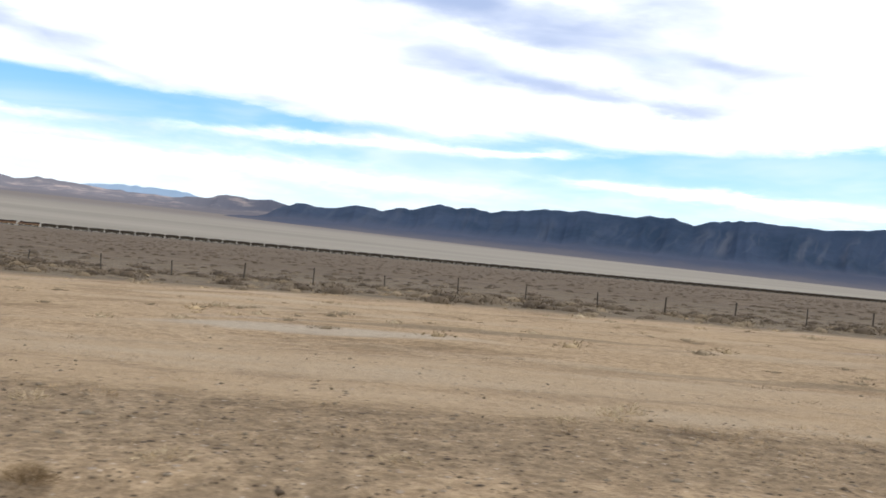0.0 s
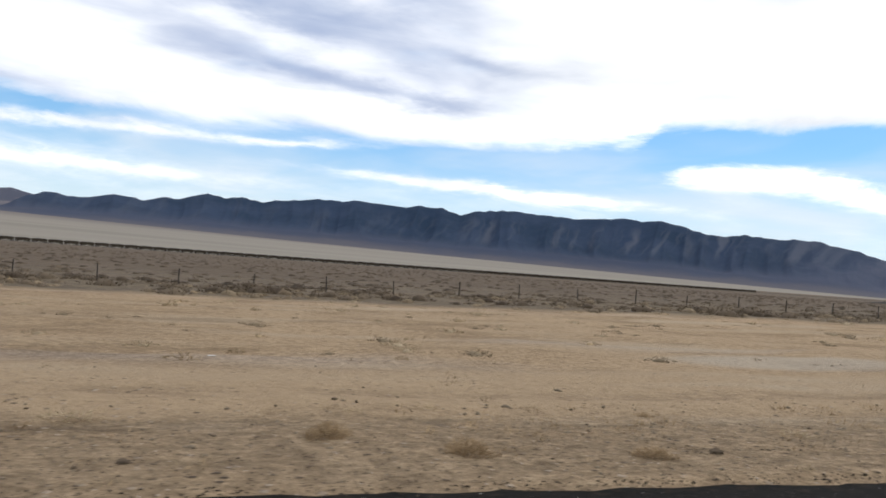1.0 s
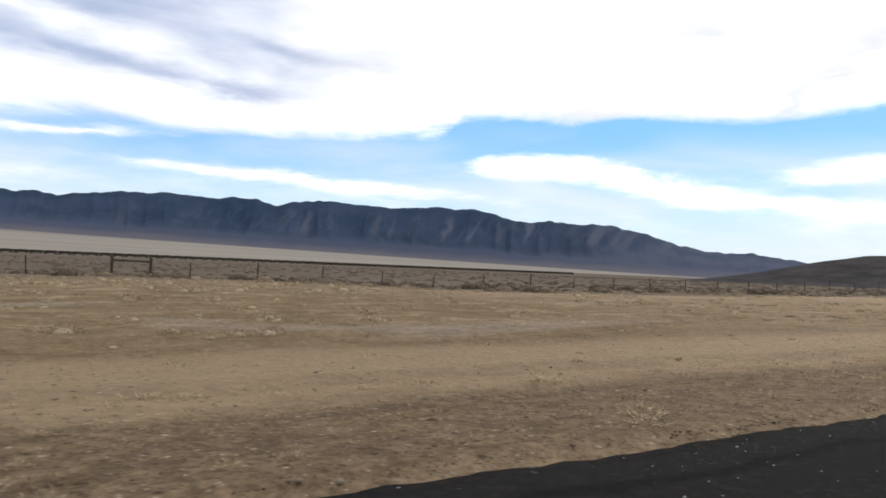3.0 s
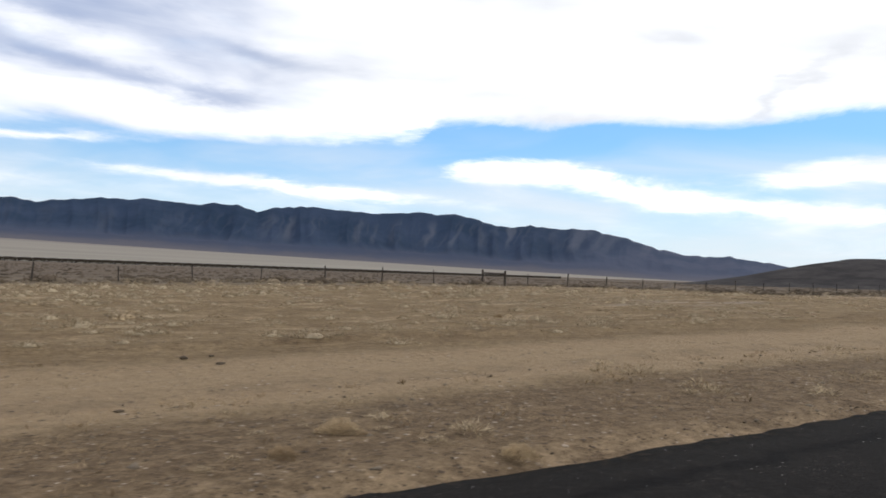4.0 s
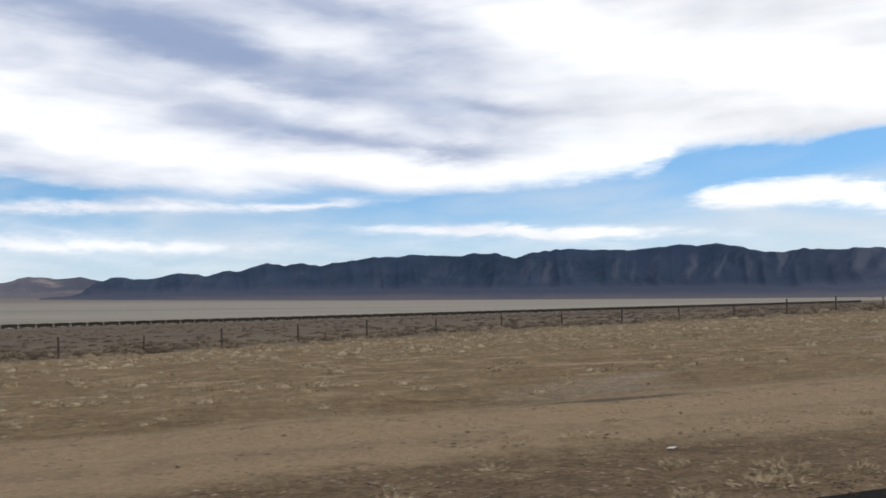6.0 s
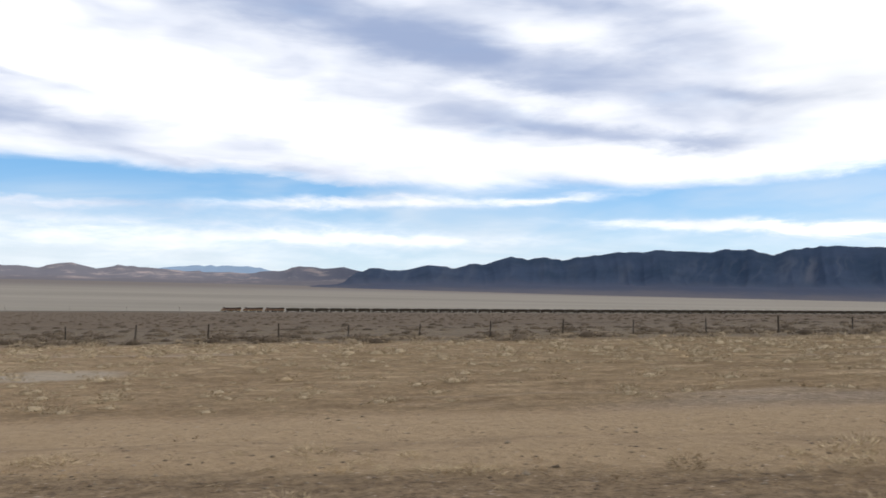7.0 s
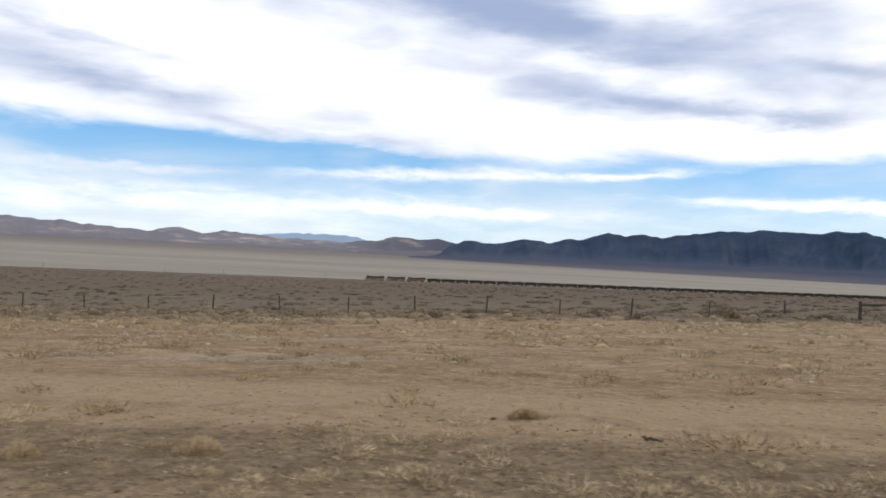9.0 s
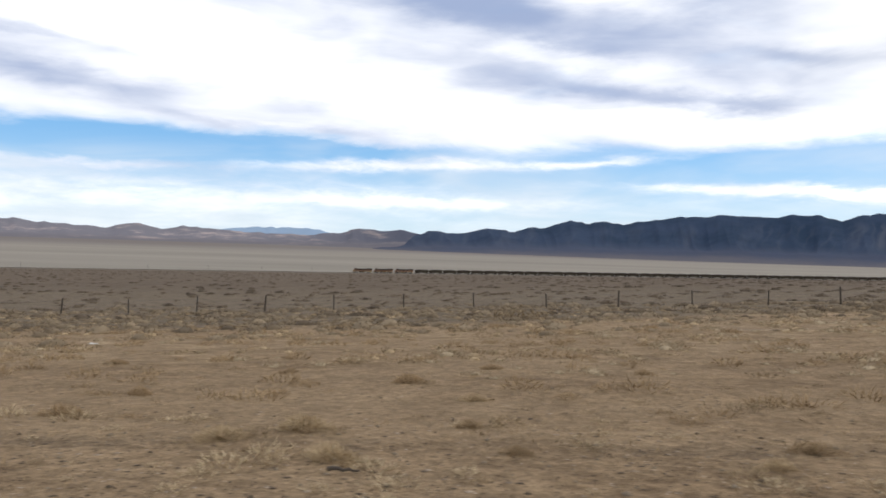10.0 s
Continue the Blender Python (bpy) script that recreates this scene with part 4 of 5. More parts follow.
def build_brace(x0, x1):
    """Two stout wooden posts with a rail between them."""
    root = tagged(new("fence_brace"), "H-shaped brace of weathered wooden posts in the fence", "fence brace", "braces in the fence")
    c = at((x0 + x1) / 2, FENCE_Y)
    root.location = c
    for x in (x0, x1):
        p = at(x, FENCE_Y) - c
        bm = bmesh.new()
        rod(bm, p + Vector((0, 0, -0.4)), p + Vector((0, 0, 1.32)), 0.11, 10, 0.10)
        part("post", bm, M_WOOD, root)
    bm = bmesh.new()
    rod(bm, at(x0, FENCE_Y, 1.05) - c, at(x1, FENCE_Y, 1.05) - c, 0.07, 8)
    part("rail", bm, M_WOOD, root)
    bm = bmesh.new()
    rod(bm, at(x0, FENCE_Y, 0.15) - c, at(x1, FENCE_Y, 1.1) - c, 0.008, 4)
    part("brace_wire", bm, M_WIRE, root)


for g in GATES:
    build_brace(*g)


def build_marker():
    """A roadside marker: steel channel post with a narrow plate."""
    x, y = -119.52, 2.33
    root = tagged(new("marker_post"), "galvanised roadside marker post with a narrow plate", "marker post")
    root.location = (x, y, float(road_z(x)) - 0.03)
    root.scale = (0.6, 0.6, 1.0)
    bm = bmesh.new()
    box(bm, -0.03, 0.03, -0.008, 0.0, -0.1, 1.0)
    box(bm, -0.04, -0.03, -0.008, 0.03, -0.1, 1.0)
    box(bm, 0.03, 0.04, -0.008, 0.03, -0.1, 1.0)
    part("post", bm, M_GALV, root)
    bm = bmesh.new()
    box(bm, -0.014, 0.075, 0.032, 0.038, 0.76, 0.98, 0.001)
    part("plate", bm, M_REFLECTOR, root, "pale reflective plate")


build_marker()

# ---- plants and stones ----
RNG = np.random.default_rng(11)


def blades(n, spread_, height, width, lean, plain=False):
    """One tuft: n tapering blades from a common foot; vertices and triangles."""
    a = RNG.uniform(0, 2 * np.pi, n)
    r = spread_ * np.sqrt(RNG.uniform(0, 1, n)) * 0.5
    h = height * RNG.uniform(0.55, 1.0, n) * (1.05 - 0.6 * (2 * r / spread_) ** 2)
    out = lean * RNG.uniform(0.3, 1.0, n) * h
    foot = np.stack([r * np.cos(a), r * np.sin(a), np.zeros(n) - 0.02], -1)
    tip = foot + np.stack([out * np.cos(a), out * np.sin(a), h], -1)
    side = np.stack([-np.sin(a + RNG.uniform(-1, 1, n)), np.cos(a), np.zeros(n)], -1) * (width / 2)
    if plain:
        v = np.stack([foot - side, foot + side, tip], 1).reshape(-1, 3)
        return v, np.arange(3 * n).reshape(-1, 3)
    mid = foot * 0.5 + tip * 0.5 + np.stack([0 * h, 0 * h, h * 0.14], -1)
    v = np.stack([foot - side, foot + side, mid + side * 0.8, mid - side * 0.8, tip], 1).reshape(-1, 3)
    b = np.arange(n)[:, None] * 5
    f = np.concatenate([b + [0, 1, 2], b + [0, 2, 3], b + [3, 2, 4]])
    return v, f


def heart(radius, height, sides=9):
    """The dense inside of a mound: an uneven low dome."""
    q = np.arange(sides) * 2 * np.pi / sides
    rings = [np.stack([radius * f * RNG.uniform(0.75, 1.15, sides) * np.cos(q), radius * f * RNG.uniform(0.75, 1.15, sides) * np.sin(q),
                       height * h * RNG.uniform(0.8, 1.15, sides)], -1) for f, h in ((1.0, -0.08), (0.85, 0.42), (0.5, 0.82))]
    v = np.concatenate(rings + [np.array([[0.0, 0.0, height]])])
    faces = []
    for i in range(sides):
        j = (i + 1) % sides
        for r in (0, sides):
            faces += [[r + i, r + j, r + sides + j], [r + i, r + sides + j, r + sides + i]]
        faces.append([2 * sides + i, 2 * sides + j, 3 * sides])
    return v, np.array(faces)


def tuft(n, radius, height, length, width, droop=0.5, dense=0.0):
    """One soft mound: fine blades and stems that spring outwards from all through a low uneven dome."""
    a = RNG.uniform(0, 2 * np.pi, n)
    r = np.sqrt(RNG.uniform(0, 1, n))
    lobes = 1 + 0.28 * np.sin(2 * a + RNG.uniform(0, 6)) + 0.18 * np.sin(5 * a + RNG.uniform(0, 6))
    top = height * (1 - 0.85 * r ** 2)
    foot = np.stack([radius * r * lobes * np.cos(a), radius * r * lobes * np.sin(a), top * RNG.uniform(-0.1, 0.7, n)], -1)
    d = np.stack([r * np.cos(a), r * np.sin(a), 1.0 - droop * r], -1) + RNG.normal(size=(n, 3)) * 0.4
    d[:, 2] = np.abs(d[:, 2])
    d /= np.linalg.norm(d, axis=1)[:, None]
    tip = foot + d * (length * RNG.uniform(0.4, 1.1, n))[:, None]
    side = np.cross(d, RNG.normal(size=(n, 3)))
    side *= (width / 2 / np.maximum(np.linalg.norm(side, axis=1), 1e-6))[:, None]
    v, f = np.stack([foot - side, foot + side, tip], 1).reshape(-1, 3), np.arange(3 * n).reshape(-1, 3)
    if dense:
        hv, hf = heart(radius * (0.1 + 0.9 * dense), height * dense)
        v, f = np.concatenate([v, hv]), np.concatenate([f, hf + 3 * n])
    return v, f


def clump(n, radius, height, size):
    """One shrub: loose leaf-sized pieces through an uneven dome, on a few stems."""
    d = RNG.normal(size=(n, 3))
    d /= np.linalg.norm(d, axis=1)[:, None]
    d[:, 2] = np.abs(d[:, 2])
    rr = RNG.uniform(0.45, 1.0, n) * (1 + 0.3 * np.sin(3 * np.arctan2(d[:, 1], d[:, 0]) + RNG.uniform(0, 6)))
    c = d * rr[:, None] * np.array([radius, radius, height])
    u = RNG.normal(size=(n, 3)) * size
    w = RNG.normal(size=(n, 3)) * size
    w[:, 2] = np.abs(w[:, 2]) + size * 0.5
    v = np.stack([c - u * 0.5, c + u * 0.5, c + w], 1).reshape(-1, 3)
    f = np.arange(n * 3).reshape(-1, 3)
    a = RNG.uniform(0, 6.28, 7)
    sv, sf = [], []
    for i, q in enumerate(a):
        tip = np.array([np.cos(q) * radius * 0.7, np.sin(q) * radius * 0.7, height * 0.75])
        sv += [[-0.015, 0, -0.05], [0.015, 0, -0.05], tip]
        sf.append([n * 3 + i * 3, n * 3 + i * 3 + 1, n * 3 + i * 3 + 2])
    return np.concatenate([v, np.array(sv)]), np.concatenate([f, np.array(sf)])


def strew(name, shapes, xs, ys, scales, mat, label, category, on_road=False):
    """Many small plants or stones as one mesh."""
    zs = np.maximum(ground_z(xs, ys), road_top(xs, ys)) if on_road else ground_z(xs, ys)
    vs, fs, base = [], [], 0
    pick = RNG.integers(0, len(shapes), len(xs))
    turn = RNG.uniform(0, 2 * np.pi, len(xs))
    for j, (v, f) in enumerate(shapes):
        idx = np.nonzero(pick == j)[0]
        if len(idx) == 0:
            continue
        c, s = np.cos(turn[idx]), np.sin(turn[idx])
        q = v[None] * scales[idx][:, None, None]
        rx = q[..., 0] * c[:, None] - q[..., 1] * s[:, None] + xs[idx][:, None]
        ry = q[..., 0] * s[:, None] + q[..., 1] * c[:, None] + ys[idx][:, None]
        rz = q[..., 2] + zs[idx][:, None]
        vs.append(np.stack([rx, ry, rz], -1).reshape(-1, 3))
        fs.append((f[None] + (np.arange(len(idx)) * len(v))[:, None, None]).reshape(-1, f.shape[1]) + base)
        base += len(idx) * len(v)
    ob = new(name, array_mesh(name, np.concatenate(vs), np.concatenate(fs), mat))
    return tagged(ob, label, category, kind="stuff")


def scatter(n, x0, x1, y0, y1, keep=None):
    x, y = RNG.uniform(x0, x1, n), RNG.uniform(y0, y1, n)
    if keep is not None:
        m = RNG.uniform(0, 1, n) < keep(x, y)
        x, y = x[m], y[m]
    return x, y


def grassy(x, y):
    """Where dry grass stands: single tufts from the wheel track to the brush, few on the bare sand."""
    g = np.clip(0.60 + 0.25 * wave(x, y, 2.2, 3.0) + 0.45 * wave(x, y, 13.0, 1.0), 0.05, 1)
    g = g * np.interp(x, [-325, -285, -112, -78, -45, 120], [0.22, 1.0, 1.0, 0.22, 0.06, 0.03])
    g = g * np.interp(y, [5, 9, 10.5, 13.5, 16.5], [0.8, 0.9, 0.04, 0.04, 1.0])
    return g * np.clip((brush_edge(x) + 2.5 - y) / 3.0, 0, 1)


near_tufts = [tuft(140, 0.34, 0.17, 0.10, 0.016, dense=0.36) for _ in range(12)]
far_tufts = [tuft(95, 0.42, 0.22, 0.12, 0.025, dense=0.42) for _ in range(12)]
x, y = scatter(13000, -410, 60, 13.5, 32.0, grassy)
strew("dry_grass", near_tufts, x, y, RNG.gamma(5.0, 0.13, len(x)).clip(0.25, 1.4), M_STRAW, "pale straw-coloured tufts of dry grass", "grass")
x, y = scatter(12500, -410, 60, 32.0, 54, grassy)
strew("far_dry_grass", far_tufts, x, y, RNG.gamma(5.0, 0.14, len(x)).clip(0.25, 1.5), M_STRAW, "pale dry grass tufts along the fence", "grass")
fence_tufts = [tuft(80, 0.34, 0.30, 0.14, 0.032) for _ in range(8)]
x, y = scatter(5000, -410, 60, 44, 57.0, lambda x, y: np.clip((brush_edge(x) + 1.5 - y) / 2.0, 0, 1) * np.clip((y - brush_edge(x) + 4.0) / 2.0, 0, 1) * np.clip(0.4 + 0.8 * wave(x, y, 4.0, 23.0), 0.02, 1) * np.interp(x, [-320, -290, -90, -50], [0.25, 1.0, 1.0, 0.15]))
strew("fence_grass", fence_tufts, x, y, RNG.gamma(4.0, 0.22, len(x)).clip(0.3, 1.5), M_STRAW, "taller pale grass grown up under the fence", "grass")
verge_tufts = [tuft(100, 0.15, 0.09, 0.06, 0.0085) for _ in range(8)]
x, y = scatter(19000, -400, 40, 5.3, 9.3, lambda x, y: np.clip(0.05 + 0.5 * wave(x, y, 1.7, 25.0), 0.02, 1) * np.interp(x, [-310, -295, -235, -200, -60, -30], [1.0, 2.2, 2.2, 0.8, 0.5, 0.25]))
strew("verge_tufts", verge_tufts, x, y, RNG.gamma(3.0, 0.28, len(x)).clip(0.35, 1.7), M_TUFT, "small buff tufts of dry grass on the verge", "grass")
x, y = scatter(9000, -400, -285, 8.0, 36.0, lambda x, y: np.clip(0.16 + 0.5 * wave(x, y, 2.3, 27.0), 0.03, 1) * np.interp(x, [-320, -300, -285], [1, 0.6, 0.1]))
strew("scattered_tufts", verge_tufts, x, y, RNG.gamma(3.0, 0.45, len(x)).clip(0.5, 2.6), M_VERGE, "scattered brown grass tufts on stony ground", "grass")
low = [blades(22, 0.40, 0.085, 0.012, 1.5, True) for _ in range(6)]
x, y = scatter(13000, -400, 40, 5.4, 9.0, lambda x, y: np.clip(0.3 + 0.9 * wave(x, y, 2.2, 6.0), 0.04, 0.9))
strew("verge_grass", low, x, y, RNG.uniform(0.4, 1.3, len(x)), M_VERGE, "short dry grass on the gravel verge", "grass")
x, y = scatter(30000, -400, 40, 5.4, 44, lambda x, y: np.clip(0.15 + 0.9 * wave(x, y, 3.4, 9.0), 0.03, 0.8) * np.interp(x, [-310, -280, -60, -20], [1, 0.4, 0.4, 0.2]))
strew("brown_stubble", low, x, y, RNG.uniform(0.5, 1.6, len(x)), M_BROWN, "low brown stubble of dead weeds over the sand", "weed")


def sagey(x, y):
    near = np.clip((y - brush_edge(x) - 3 * wave(x, y, 9.0, 2.0)) / 4.0, 0, 1)
    return near * np.clip(0.65 + 0.6 * wave(x, y, 8.0, 5.0), 0.1, 1) * np.interp(y, [60, 80, 130], [1.0, 0.55, 0.12])


dark_sage = [tuft(150, 0.60, 0.38, 0.13, 0.034, dense=0.62) for _ in range(8)]
x, y = scatter(4300, -460, 190, 42, 84, lambda x, y: np.clip(0.30 + 0.8 * wave(x, y, 6.0, 17.0), 0.02, 1) * np.clip((y - brush_edge(x) - 1 - 2 * wave(x, y, 5.0, 8.0)) / 3, 0, 1) * np.interp(x, [-300, -130, -100], [0.4, 0.5, 1.0]))
strew("dark_sagebrush", dark_sage, x, y, RNG.gamma(5.0, 0.22, len(x)).clip(0.4, 1.9) * np.interp(x, [-320, -275], [0.55, 1.0]), M_DARK_SAGE, "dark rounded sagebrush just past the fence", "sagebrush")
sage = [tuft(105, 0.66, 0.36, 0.14, 0.040, dense=0.62) for _ in range(8)]
x, y = scatter(11000, -460, 190, 25, 130, sagey)
strew("sagebrush", sage, x, y, RNG.gamma(4.0, 0.24, len(x)).clip(0.3, 1.8) * np.interp(x, [-320, -275], [0.6, 1.0]), M_SAGE, "grey-brown sagebrush past the fence", "sagebrush")
x, y = scatter(5200, -430, -290, 11, 62, lambda x, y: np.clip((y - brush_edge(x) + 8 - 2 * wave(x, y, 7.0, 4.0)) / 9.0, 0, 1) * np.clip(0.5 + 0.7 * wave(x, y, 5.0, 15.0), 0.08, 1))
strew("near_sagebrush", sage, x, y, RNG.gamma(4.0, 0.13, len(x)).clip(0.2, 1.0), M_BRUSH, "tan-grey sagebrush spreading towards the road", "sagebrush")
brush = [tuft(100, 0.58, 0.34, 0.12, 0.030, dense=0.5) for _ in range(8)]
x, y = scatter(9000, -460, 150, 20, 66, lambda x, y: np.clip(0.35 + 0.7 * wave(x, y, 5.0, 14.0), 0.05, 1) * np.clip((y - brush_edge(x) + 1.0) / 4, 0, 1))
strew("fence_brush", brush, x, y, RNG.gamma(6.0, 0.16, len(x)).clip(0.4, 1.7), M_BRUSH, "tan and grey brush along the fence", "brush")
far_sage = [tuft(12, 0.9, 0.36, 0.2, 0.14, dense=0.7) for _ in range(6)]
x = RNG.uniform(-900, 1100, 10000)
y = 100 + 560 * RNG.uniform(0, 1, 10000) ** 1.3
m = np.abs(x + 160) < y * 1.35 + 160
strew("far_sagebrush", far_sage, x[m], y[m], RNG.uniform(0.6, 1.3, m.sum()), M_PLAIN_SAGE, "sparse sagebrush over the plain", "sagebrush")


def weedy(x, y):
    """Low weeds: thick towards the far end of the run, thin elsewhere, none in the wheel track."""
    g = np.interp(x, [-330, -300, -270, -60, -20], [1.0, 0.75, 0.25, 0.16, 0.10])
    g = g * np.interp(y, [5.5, 8.0, 9.0, 13.0, 15.0, 40.0, 56.0], [0.5, 0.6, 0.12, 0.12, 0.8, 1.0, 1.0])
    g = np.where((x < -305) & (y > 7), np.maximum(g, 0.5), g)
    return g * np.clip(0.5 + 0.8 * wave(x, y, 4.0, 12.0), 0.1, 1)


weeds = [tuft(150, 0.20, 0.11, 0.07, 0.009) for _ in range(6)]
x, y = scatter(5200, -400, 40, 5.5, 17, weedy)
strew("low_weeds", weeds, x, y, RNG.gamma(3.0, 0.22, len(x)).clip(0.25, 1.2), M_MIXED, "brown and straw-coloured low weeds over the sand", "weed")
far_weeds = [tuft(60, 0.26, 0.15, 0.08, 0.020, dense=0.42) for _ in range(6)]
x, y = scatter(19000, -410, 40, 17, 54, weedy)
strew("far_weeds", far_weeds, x, y, RNG.gamma(3.0, 0.25, len(x)).clip(0.25, 1.6), M_MIXED, "dull brown weeds between the grass tufts", "weed")


def lump(seed, flat_=0.6):
    """A rough stone, 20 faces."""
    bm = bmesh.new()
    bmesh.ops.create_icosphere(bm, subdivisions=1, radius=0.5)
    r = random.Random(seed)
    for v in bm.verts:
        v.co *= r.uniform(0.75, 1.15)
        v.co.z *= flat_
    return bm


def arrays(bm):
    bm.verts.ensure_lookup_table()
    v = np.array([q.co[:] for q in bm.verts])
    f = np.array([[q.index for q in t.verts] for t in bm.faces])
    bm.free()
    return v, f


def chip(seed):
    """An angular chip of stone, 8 faces."""
    r = random.Random(seed)
    v = [(1, 0, 0), (-1, 0, 0), (0, 1, 0), (0, -1, 0), (0, 0, 1), (0, 0, -1)]
    v = np.array(v) * 0.5 * np.array([[r.uniform(0.6, 1.3)] for _ in v]) + np.array([[r.uniform(-0.12, 0.12) for _ in range(3)] for _ in v])
    v[:, 2] *= 0.6
    return v, np.array([[0, 2, 4], [2, 1, 4], [1, 3, 4], [3, 0, 4], [2, 0, 5], [1, 2, 5], [3, 1, 5], [0, 3, 5]])


rocks = [chip(i) for i in range(8)]
x, y = scatter(26000, -390, 40, 4.7, 16, lambda x, y: np.interp(y, [4.7, 5.0, 8.5, 9.5, 16], [0.25, 1, 0.8, 0.15, 0.05]))
strew("gravel", rocks, x, y, RNG.gamma(2.0, 0.014, len(x)) + 0.015, M_STONE, "loose gravel and pebbles on the verge", "gravel")
x, y = scatter(14000, -390, 40, 4.8, 40, lambda x, y: np.interp(y, [5, 8.5, 12, 40], [0.9, 0.7, 0.06, 0.04]))
strew("dark_gravel", rocks, x, y, RNG.gamma(2.0, 0.009, len(x)) + 0.011, M_DARK_STONE, "dark stones scattered over the sand", "gravel")

x, y = scatter(44000, -390, 40, 5.0, 9.6, lambda x, y: np.interp(y, [5, 7.5, 9.6], [0.8, 0.6, 0.1]) * np.clip(0.5 + 0.6 * wave(x, y, 0.9, 21.0), 0.05, 1))
strew("clods", rocks, x, y, RNG.gamma(2.2, 0.009, len(x)) + 0.010, M_DARK_STONE, "fine dark clods and grit on the verge", "gravel")
x = RNG.uniform(-250, 20, 15000)
y = road_edge(x) + RNG.normal(0.02, 0.10, len(x))
strew("road_crumbs", rocks, x, y, RNG.gamma(2.0, 0.005, len(x)) + 0.008, M_TAR, "black crumbs of broken asphalt along its edge", "gravel", True)
x = RNG.uniform(-250, 20, 5200)
y = road_edge(x) - np.abs(RNG.normal(0, 1.1, len(x)))
strew("pale_chips", rocks, x, y, RNG.gamma(1.5, 0.0035, len(x)) + 0.004, M_WHITE_STONE, "small pale stone chips on the asphalt", "gravel", True)


# ---- single shrubs, stones and litter along the verge ----


def strands(arrays_):
    v, f = arrays_
    bm = bmesh.new()
    vs = [bm.verts.new(q) for q in v]
    for t in f:
        bm.faces.new([vs[i] for i in t])
    return bm


def build_shrub(mat, straw):
    kind_ = "straw-yellow" if straw else "brown"
    root = tagged(new("dry_shrub"), f"{kind_} dried-out rounded shrub on the sandy verge", "shrub", "dry shrubs on the verge")
    part("foliage", strands(tuft(1300, 0.28, 0.28, 0.09, 0.008)), mat, root)
    part("stalk", strands(blades(30, 0.3, 0.24, 0.010, 1.0)), M_BROWN, root)
    tagged(part("leaf_litter", strands(blades(90, 0.95, 0.07, 0.010, 1.6)), mat, root), kind="stuff")
    return root


def plant(kinds, places, size):
    rng = random.Random(3)
    for i, (x, y) in enumerate(places):
        m = Matrix.Translation(at(x, y, -0.01)) @ pose(0, 0, 0, 0, 0, rng.uniform(0, 360))
        src = kinds[i % len(kinds)]
        s = size * rng.uniform(0.75, 1.3) * (1.1 if x < -300 else 1.0)
        if src.get("set") is None:
            src["set"] = 1
            ob = src
            ob.matrix_basis = m
        else:
            ob = copy_thing(src, m)
        ob.scale = (s * rng.uniform(1.0, 1.4), s, s * rng.uniform(0.9, 1.2))


STRAW_AT = [(-77.56, 5.25), (-78.0, 5.16), (-140.2, 5.1), (-125.8, 5.12), (-126.7, 6.6), (-155.6, 5.5), (-171.7, 5.6), (-295.5, 7.0), (-296.9, 6.5), (-278.6, 7.05),
            (-261.4, 6.3), (-325.3, 11.2), (-327.0, 8.25), (-327.7, 7.75), (-326.4, 6.85), (-322.7, 6.75)]
BROWN_AT = [(-115.2, 19.3), (-118.3, 19.7), (-127.5, 6.0), (-138.1, 6.9), (-156.4, 5.4), (-155.9, 7.5), (-175.3, 6.8), (-31.15, 7.15), (-30.1, 6.3), (-27.15, 8.3),
            (-28.5, 6.0), (-2.3, 5.0), (-262.6, 6.6), (-260.2, 6.4), (-258.1, 6.9), (-279.9, 6.2), (-276.0, 7.2), (-292.6, 9.7), (-311.0, 7.9), (-310.7, 6.3),
            (-307.1, 9.2), (-317.6, 14.4), (-328.9, 14.9), (-326.4, 12.9), (-322.35, 14.65), (-330.2, 9.3), (-330.1, 11.2), (-325.3, 8.7), (-324.8, 7.2), (-322.1, 7.5),
            (-325.1, 15.3), (-332.9, 16.2)]
plant([build_shrub(M_GOLD, True) for _ in range(3)], STRAW_AT, 0.50)
plant([build_shrub(M_VERGE, False) for _ in range(3)], BROWN_AT, 0.50)


def build_stone(x, y, size, seed):
    bm = lump(seed, 0.55)
    bmesh.ops.subdivide_edges(bm, edges=bm.edges[:], cuts=1, use_grid_fill=True)
    r = random.Random(seed)
    for v in bm.verts:
        v.co *= size * r.uniform(0.93, 1.07)
    ob = part("stone", bm, M_DARK_STONE)
    ob.location = at(x, y, size * 0.06)
    tagged(ob, "dark rough stone lying on the sand", "stone", "stones on the verge")


STONES_AT = [(-72.5, 21.8), (-67.7, 16.1), (-78.1, 6.8), (-128.2, 8.6), (-125.9, 13.0), (-126.1, 11.9), (-126.4, 12.8), (-130.6, 13.4),
             (-130.9, 11.9), (-130.4, 12.9), (-158.8, 9.7), (-158.6, 9.9), (-159.0, 9.6), (-158.1, 9.1), (-186.8, 14.3), (-249.9, 12.4),
             (-249.4, 12.3), (-257.5, 8.4), (-293.0, 9.6), (-32.8, 6.2), (-27.8, 6.1), (0.9, 21.7)]
for i, (x, y) in enumerate(STONES_AT):
    build_stone(x, y, random.Random(i).uniform(0.12, 0.24) * (0.72 if y > 11 else 0.62), i)


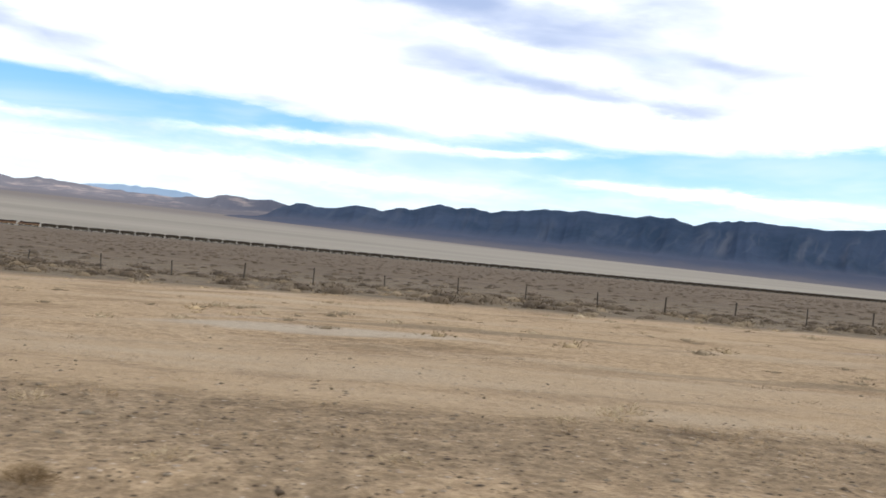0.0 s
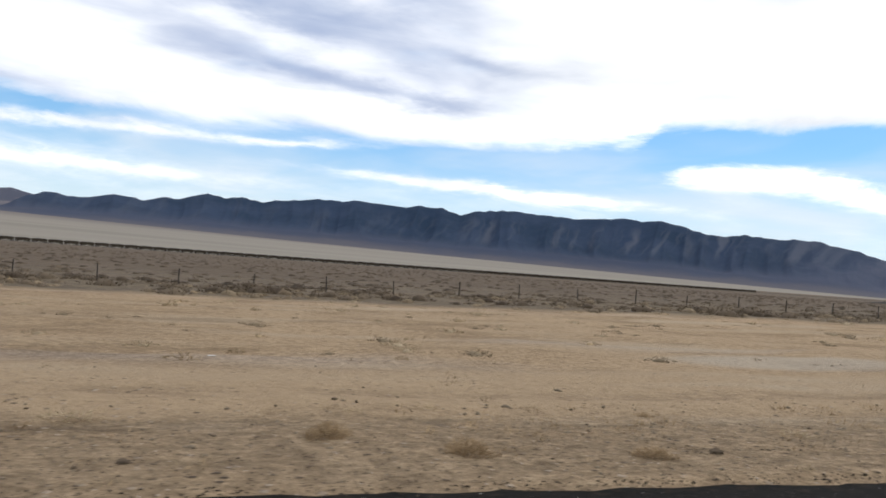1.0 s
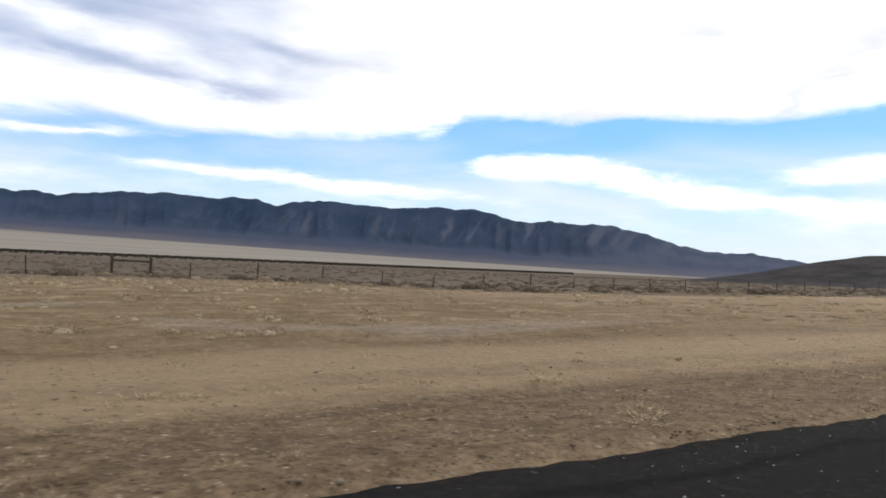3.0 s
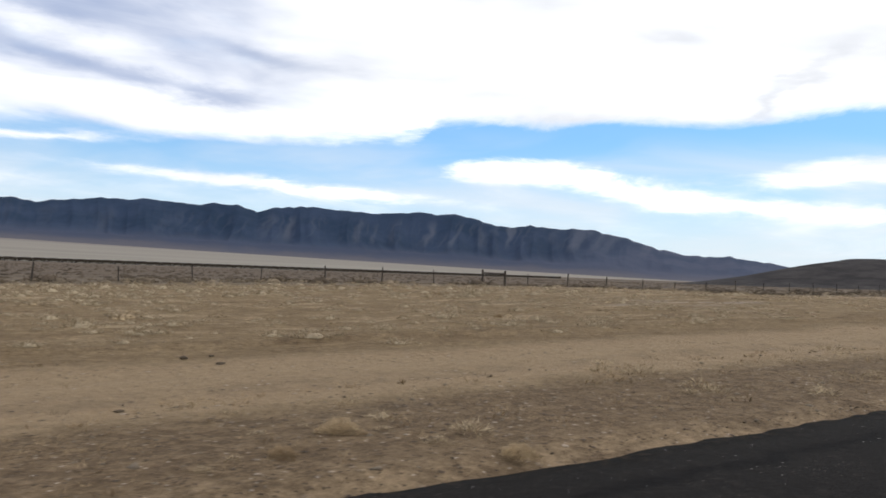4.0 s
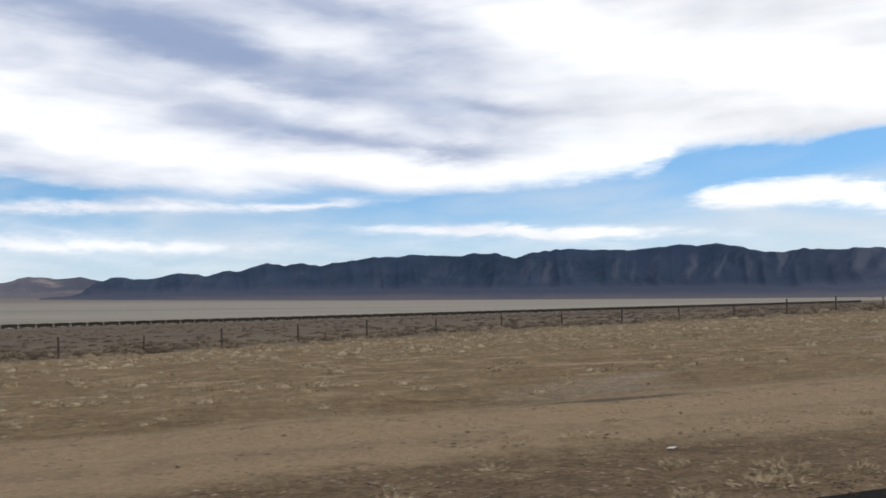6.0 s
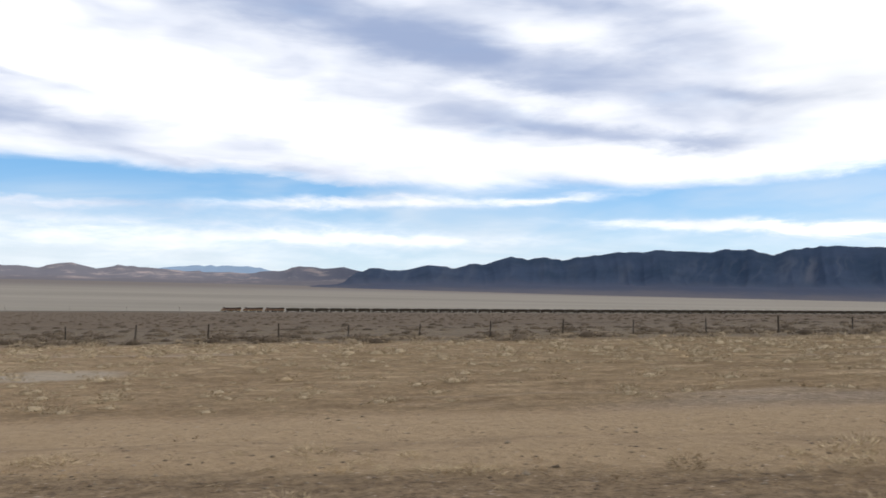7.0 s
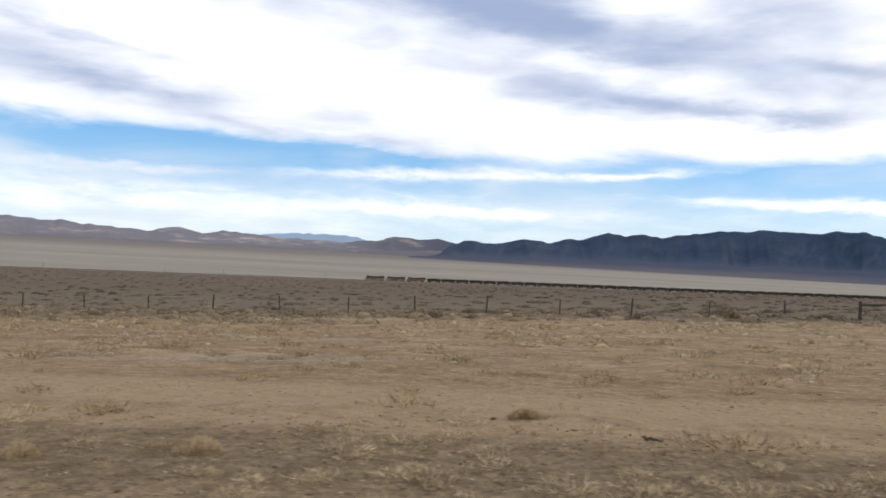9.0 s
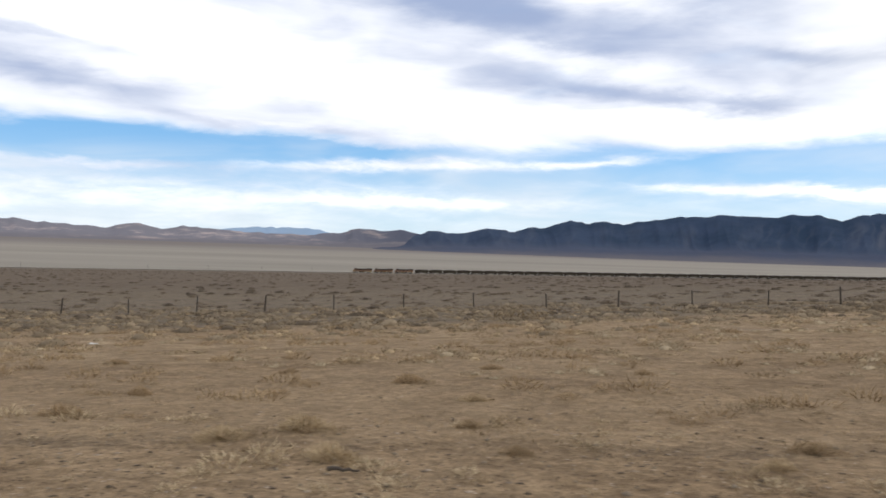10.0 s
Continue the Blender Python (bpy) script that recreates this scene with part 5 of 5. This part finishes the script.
def build_litter(x, y, size, seed):
    """A crumpled scrap of pale sheet."""
    r = random.Random(seed)
    bm = bmesh.new()
    bmesh.ops.create_grid(bm, x_segments=5, y_segments=4, size=0.5)
    for v in bm.verts:
        v.co = Vector((v.co.x * size * 1.5, v.co.y * size * 0.8, 0)) + Vector((r.uniform(-1, 1), r.uniform(-1, 1), r.uniform(0, 1.6))) * size * 0.11
    bmesh.ops.solidify(bm, geom=bm.faces[:], thickness=0.006)
    ob = part("litter", bm, M_LITTER)
    ob.matrix_world = Matrix.Translation(at(x, y, 0.02)) @ pose(0, 0, 0, 0, 0, r.uniform(-40, 40))
    tagged(ob, "crumpled scrap of pale litter on the ground", "litter", "scraps of litter")


LITTER_AT = [(-241.5, 8.8, 0.09), (-240.4, 9.1, 0.08), (-239.3, 9.0, 0.10), (-239.0, 8.9, 0.07), (-238.6, 8.8, 0.08), (-238.2, 8.1, 0.12), (-237.4, 7.9, 0.10), (-236.95, 8.2, 0.16), (-237.05, 8.0, 0.09),
             (-236.3, 7.1, 0.13), (-236.3, 6.5, 0.16), (-244.0, 12.6, 0.08), (-243.4, 14.2, 0.08), (-246.7, 14.3, 0.08), (-245.6, 15.2, 0.09), (-243.6, 12.8, 0.07), (-337.8, 24.7, 0.20),
             (-190.4, 7.6, 0.07), (-31.9, 14.5, 0.08), (-310.7, 5.95, 0.055), (-310.2, 6.1, 0.05), (-280.2, 6.7, 0.06)]
for i, (x, y, size) in enumerate(LITTER_AT):
    build_litter(x, y, size, i)


def build_block():
    """A chipped pale block on the asphalt; a dark slab paints in its shaded end."""
    x, y = -75.9, 4.27
    root = tagged(new("concrete_block"), "small chipped concrete block lying on the asphalt", "block")
    root.matrix_world = Matrix.Translation((x, y, float(road_z(x)) + 0.01)) @ pose(0, 0, 0, 0, 0, -8) @ Matrix.Diagonal((0.85, 0.85, 0.85, 1))
    bm = bmesh.new()
    box(bm, -0.062, 0.062, -0.04, 0.04, 0.0, 0.07, 0.010)
    r = random.Random(2)
    for v in bm.verts:
        v.co += Vector((r.uniform(-1, 1), r.uniform(-1, 1), r.uniform(-0.4, 0.4))) * 0.006
    part("body", bm, M_BLOCK, root)
    bm = bmesh.new()
    box(bm, -0.072, -0.060, -0.034, 0.034, 0.005, 0.064, 0.004)
    part("shaded_end", bm, M_DARK_STONE, root, "dark slab that paints in the block's shaded end")


build_block()


def build_stick(x, y, length, turn_, seed):
    r = random.Random(seed)
    bm = bmesh.new()
    n = 6
    pts = [Vector(((i / n - 0.5) * length, r.uniform(-0.012, 0.012), 0.02 + r.uniform(0, 0.03))) for i in range(n + 1)]
    for i in range(n):
        rod(bm, pts[i], pts[i + 1], 0.02 - 0.002 * i, 6, 0.02 - 0.002 * (i + 1))
    bmesh.ops.remove_doubles(bm, verts=bm.verts, dist=0.002)
    ob = part("driftwood", bm, M_WOOD)
    z = max(float(ground_z(x, y)), float(road_z(x)) if y < 5.0 else -99)
    ob.matrix_world = Matrix.Translation((x, y, z)) @ pose(0, 0, 0, 0, 0, turn_)
    tagged(ob, "dark weathered stick lying on the ground", "stick", "sticks on the verge")


for i, (x, y, ln, tn) in enumerate([(-75.9, 4.75, 0.22, 4), (-67.3, 12.3, 0.22, 5), (-291.3, 8.4, 0.2, -25), (-275.4, 7.0, 0.24, 0), (-61.3, 11.1, 0.3, -10),
                                    (-326.2, 6.3, 0.26, 8)]):
    build_stick(x, y, ln, tn, i)


def build_coil():
    """Loose, flattened loops of dark tyre tread strung out over the sand."""
    bm = bmesh.new()
    for cx, cy, long, wide, turn in ((-0.12, 0.34, 0.13, 0.07, 0.10), (0.08, 0.20, 0.15, 0.10, -0.12), (0.12, -0.20, 0.16, 0.08, 0.06)):
        last = None
        for i in range(27):
            a = i * 0.26
            px = long * math.cos(a) * (1 + 0.06 * math.sin(i * 1.7))
            py = wide * math.sin(a) * (1 + 0.25 * math.sin(i * 0.9))
            p = Vector((cx + px * math.cos(turn) - py * math.sin(turn), cy + px * math.sin(turn) + py * math.cos(turn), 0.012 + 0.010 * math.sin(i * 0.8) ** 2))
            if last is not None:
                rod(bm, last, p, 0.010, 5)
            last = p
    for p, q in (((-0.26, 0.38, 0.012), (0.06, 0.28, 0.012)), ((-0.06, 0.22, 0.012), (0.24, 0.10, 0.012))):
        rod(bm, Vector(p), Vector(q), 0.007, 5)
    ob = part("tread_loops", bm, M_BLACK)
    ob.location = at(-41.9, 9.2)
    tagged(ob, "loose loops of dark tyre tread on the sand", "rope")


build_coil()


def build_heap(x, y, w_, h_, seed):
    """A heap of dead brush caught by the fence."""
    root = tagged(new("brush_heap"), "dark heap of dead brush near the fence", "brush heap", "heaps of brush")
    root.location = at(x, y)
    v, f = clump(420, w_, h_, 0.06)
    bm = bmesh.new()
    vs = [bm.verts.new(q) for q in v]
    for t in f:
        bm.faces.new([vs[i] for i in t])
    tagged(part("dead_brush", bm, M_BROWN, root), kind="stuff")
    tagged(part("dead_grass", strands(blades(60, w_ * 1.4, h_ * 0.7, 0.03, 0.8)), M_BROWN, root), kind="stuff")


build_heap(-279.7, 55.6, 0.6, 0.6, 1)
build_heap(-323.5, 42.4, 2.4, 0.6, 2)

# low brown clumps over the sand by the first stretch of the road
clumps = [tuft(110, 0.30, 0.13, 0.07, 0.014, dense=0.45) for _ in range(6)]
x, y = scatter(520, -75, 60, 14.5, 30, lambda x, y: np.clip(0.25 + 0.9 * wave(x, y, 4.0, 31.0), 0.03, 1))
strew("brown_clumps", clumps, x, y, RNG.gamma(5.0, 0.15, len(x)).clip(0.3, 1.3), M_BRUSH, "low brown clumps of dead weeds on the sand", "weed")
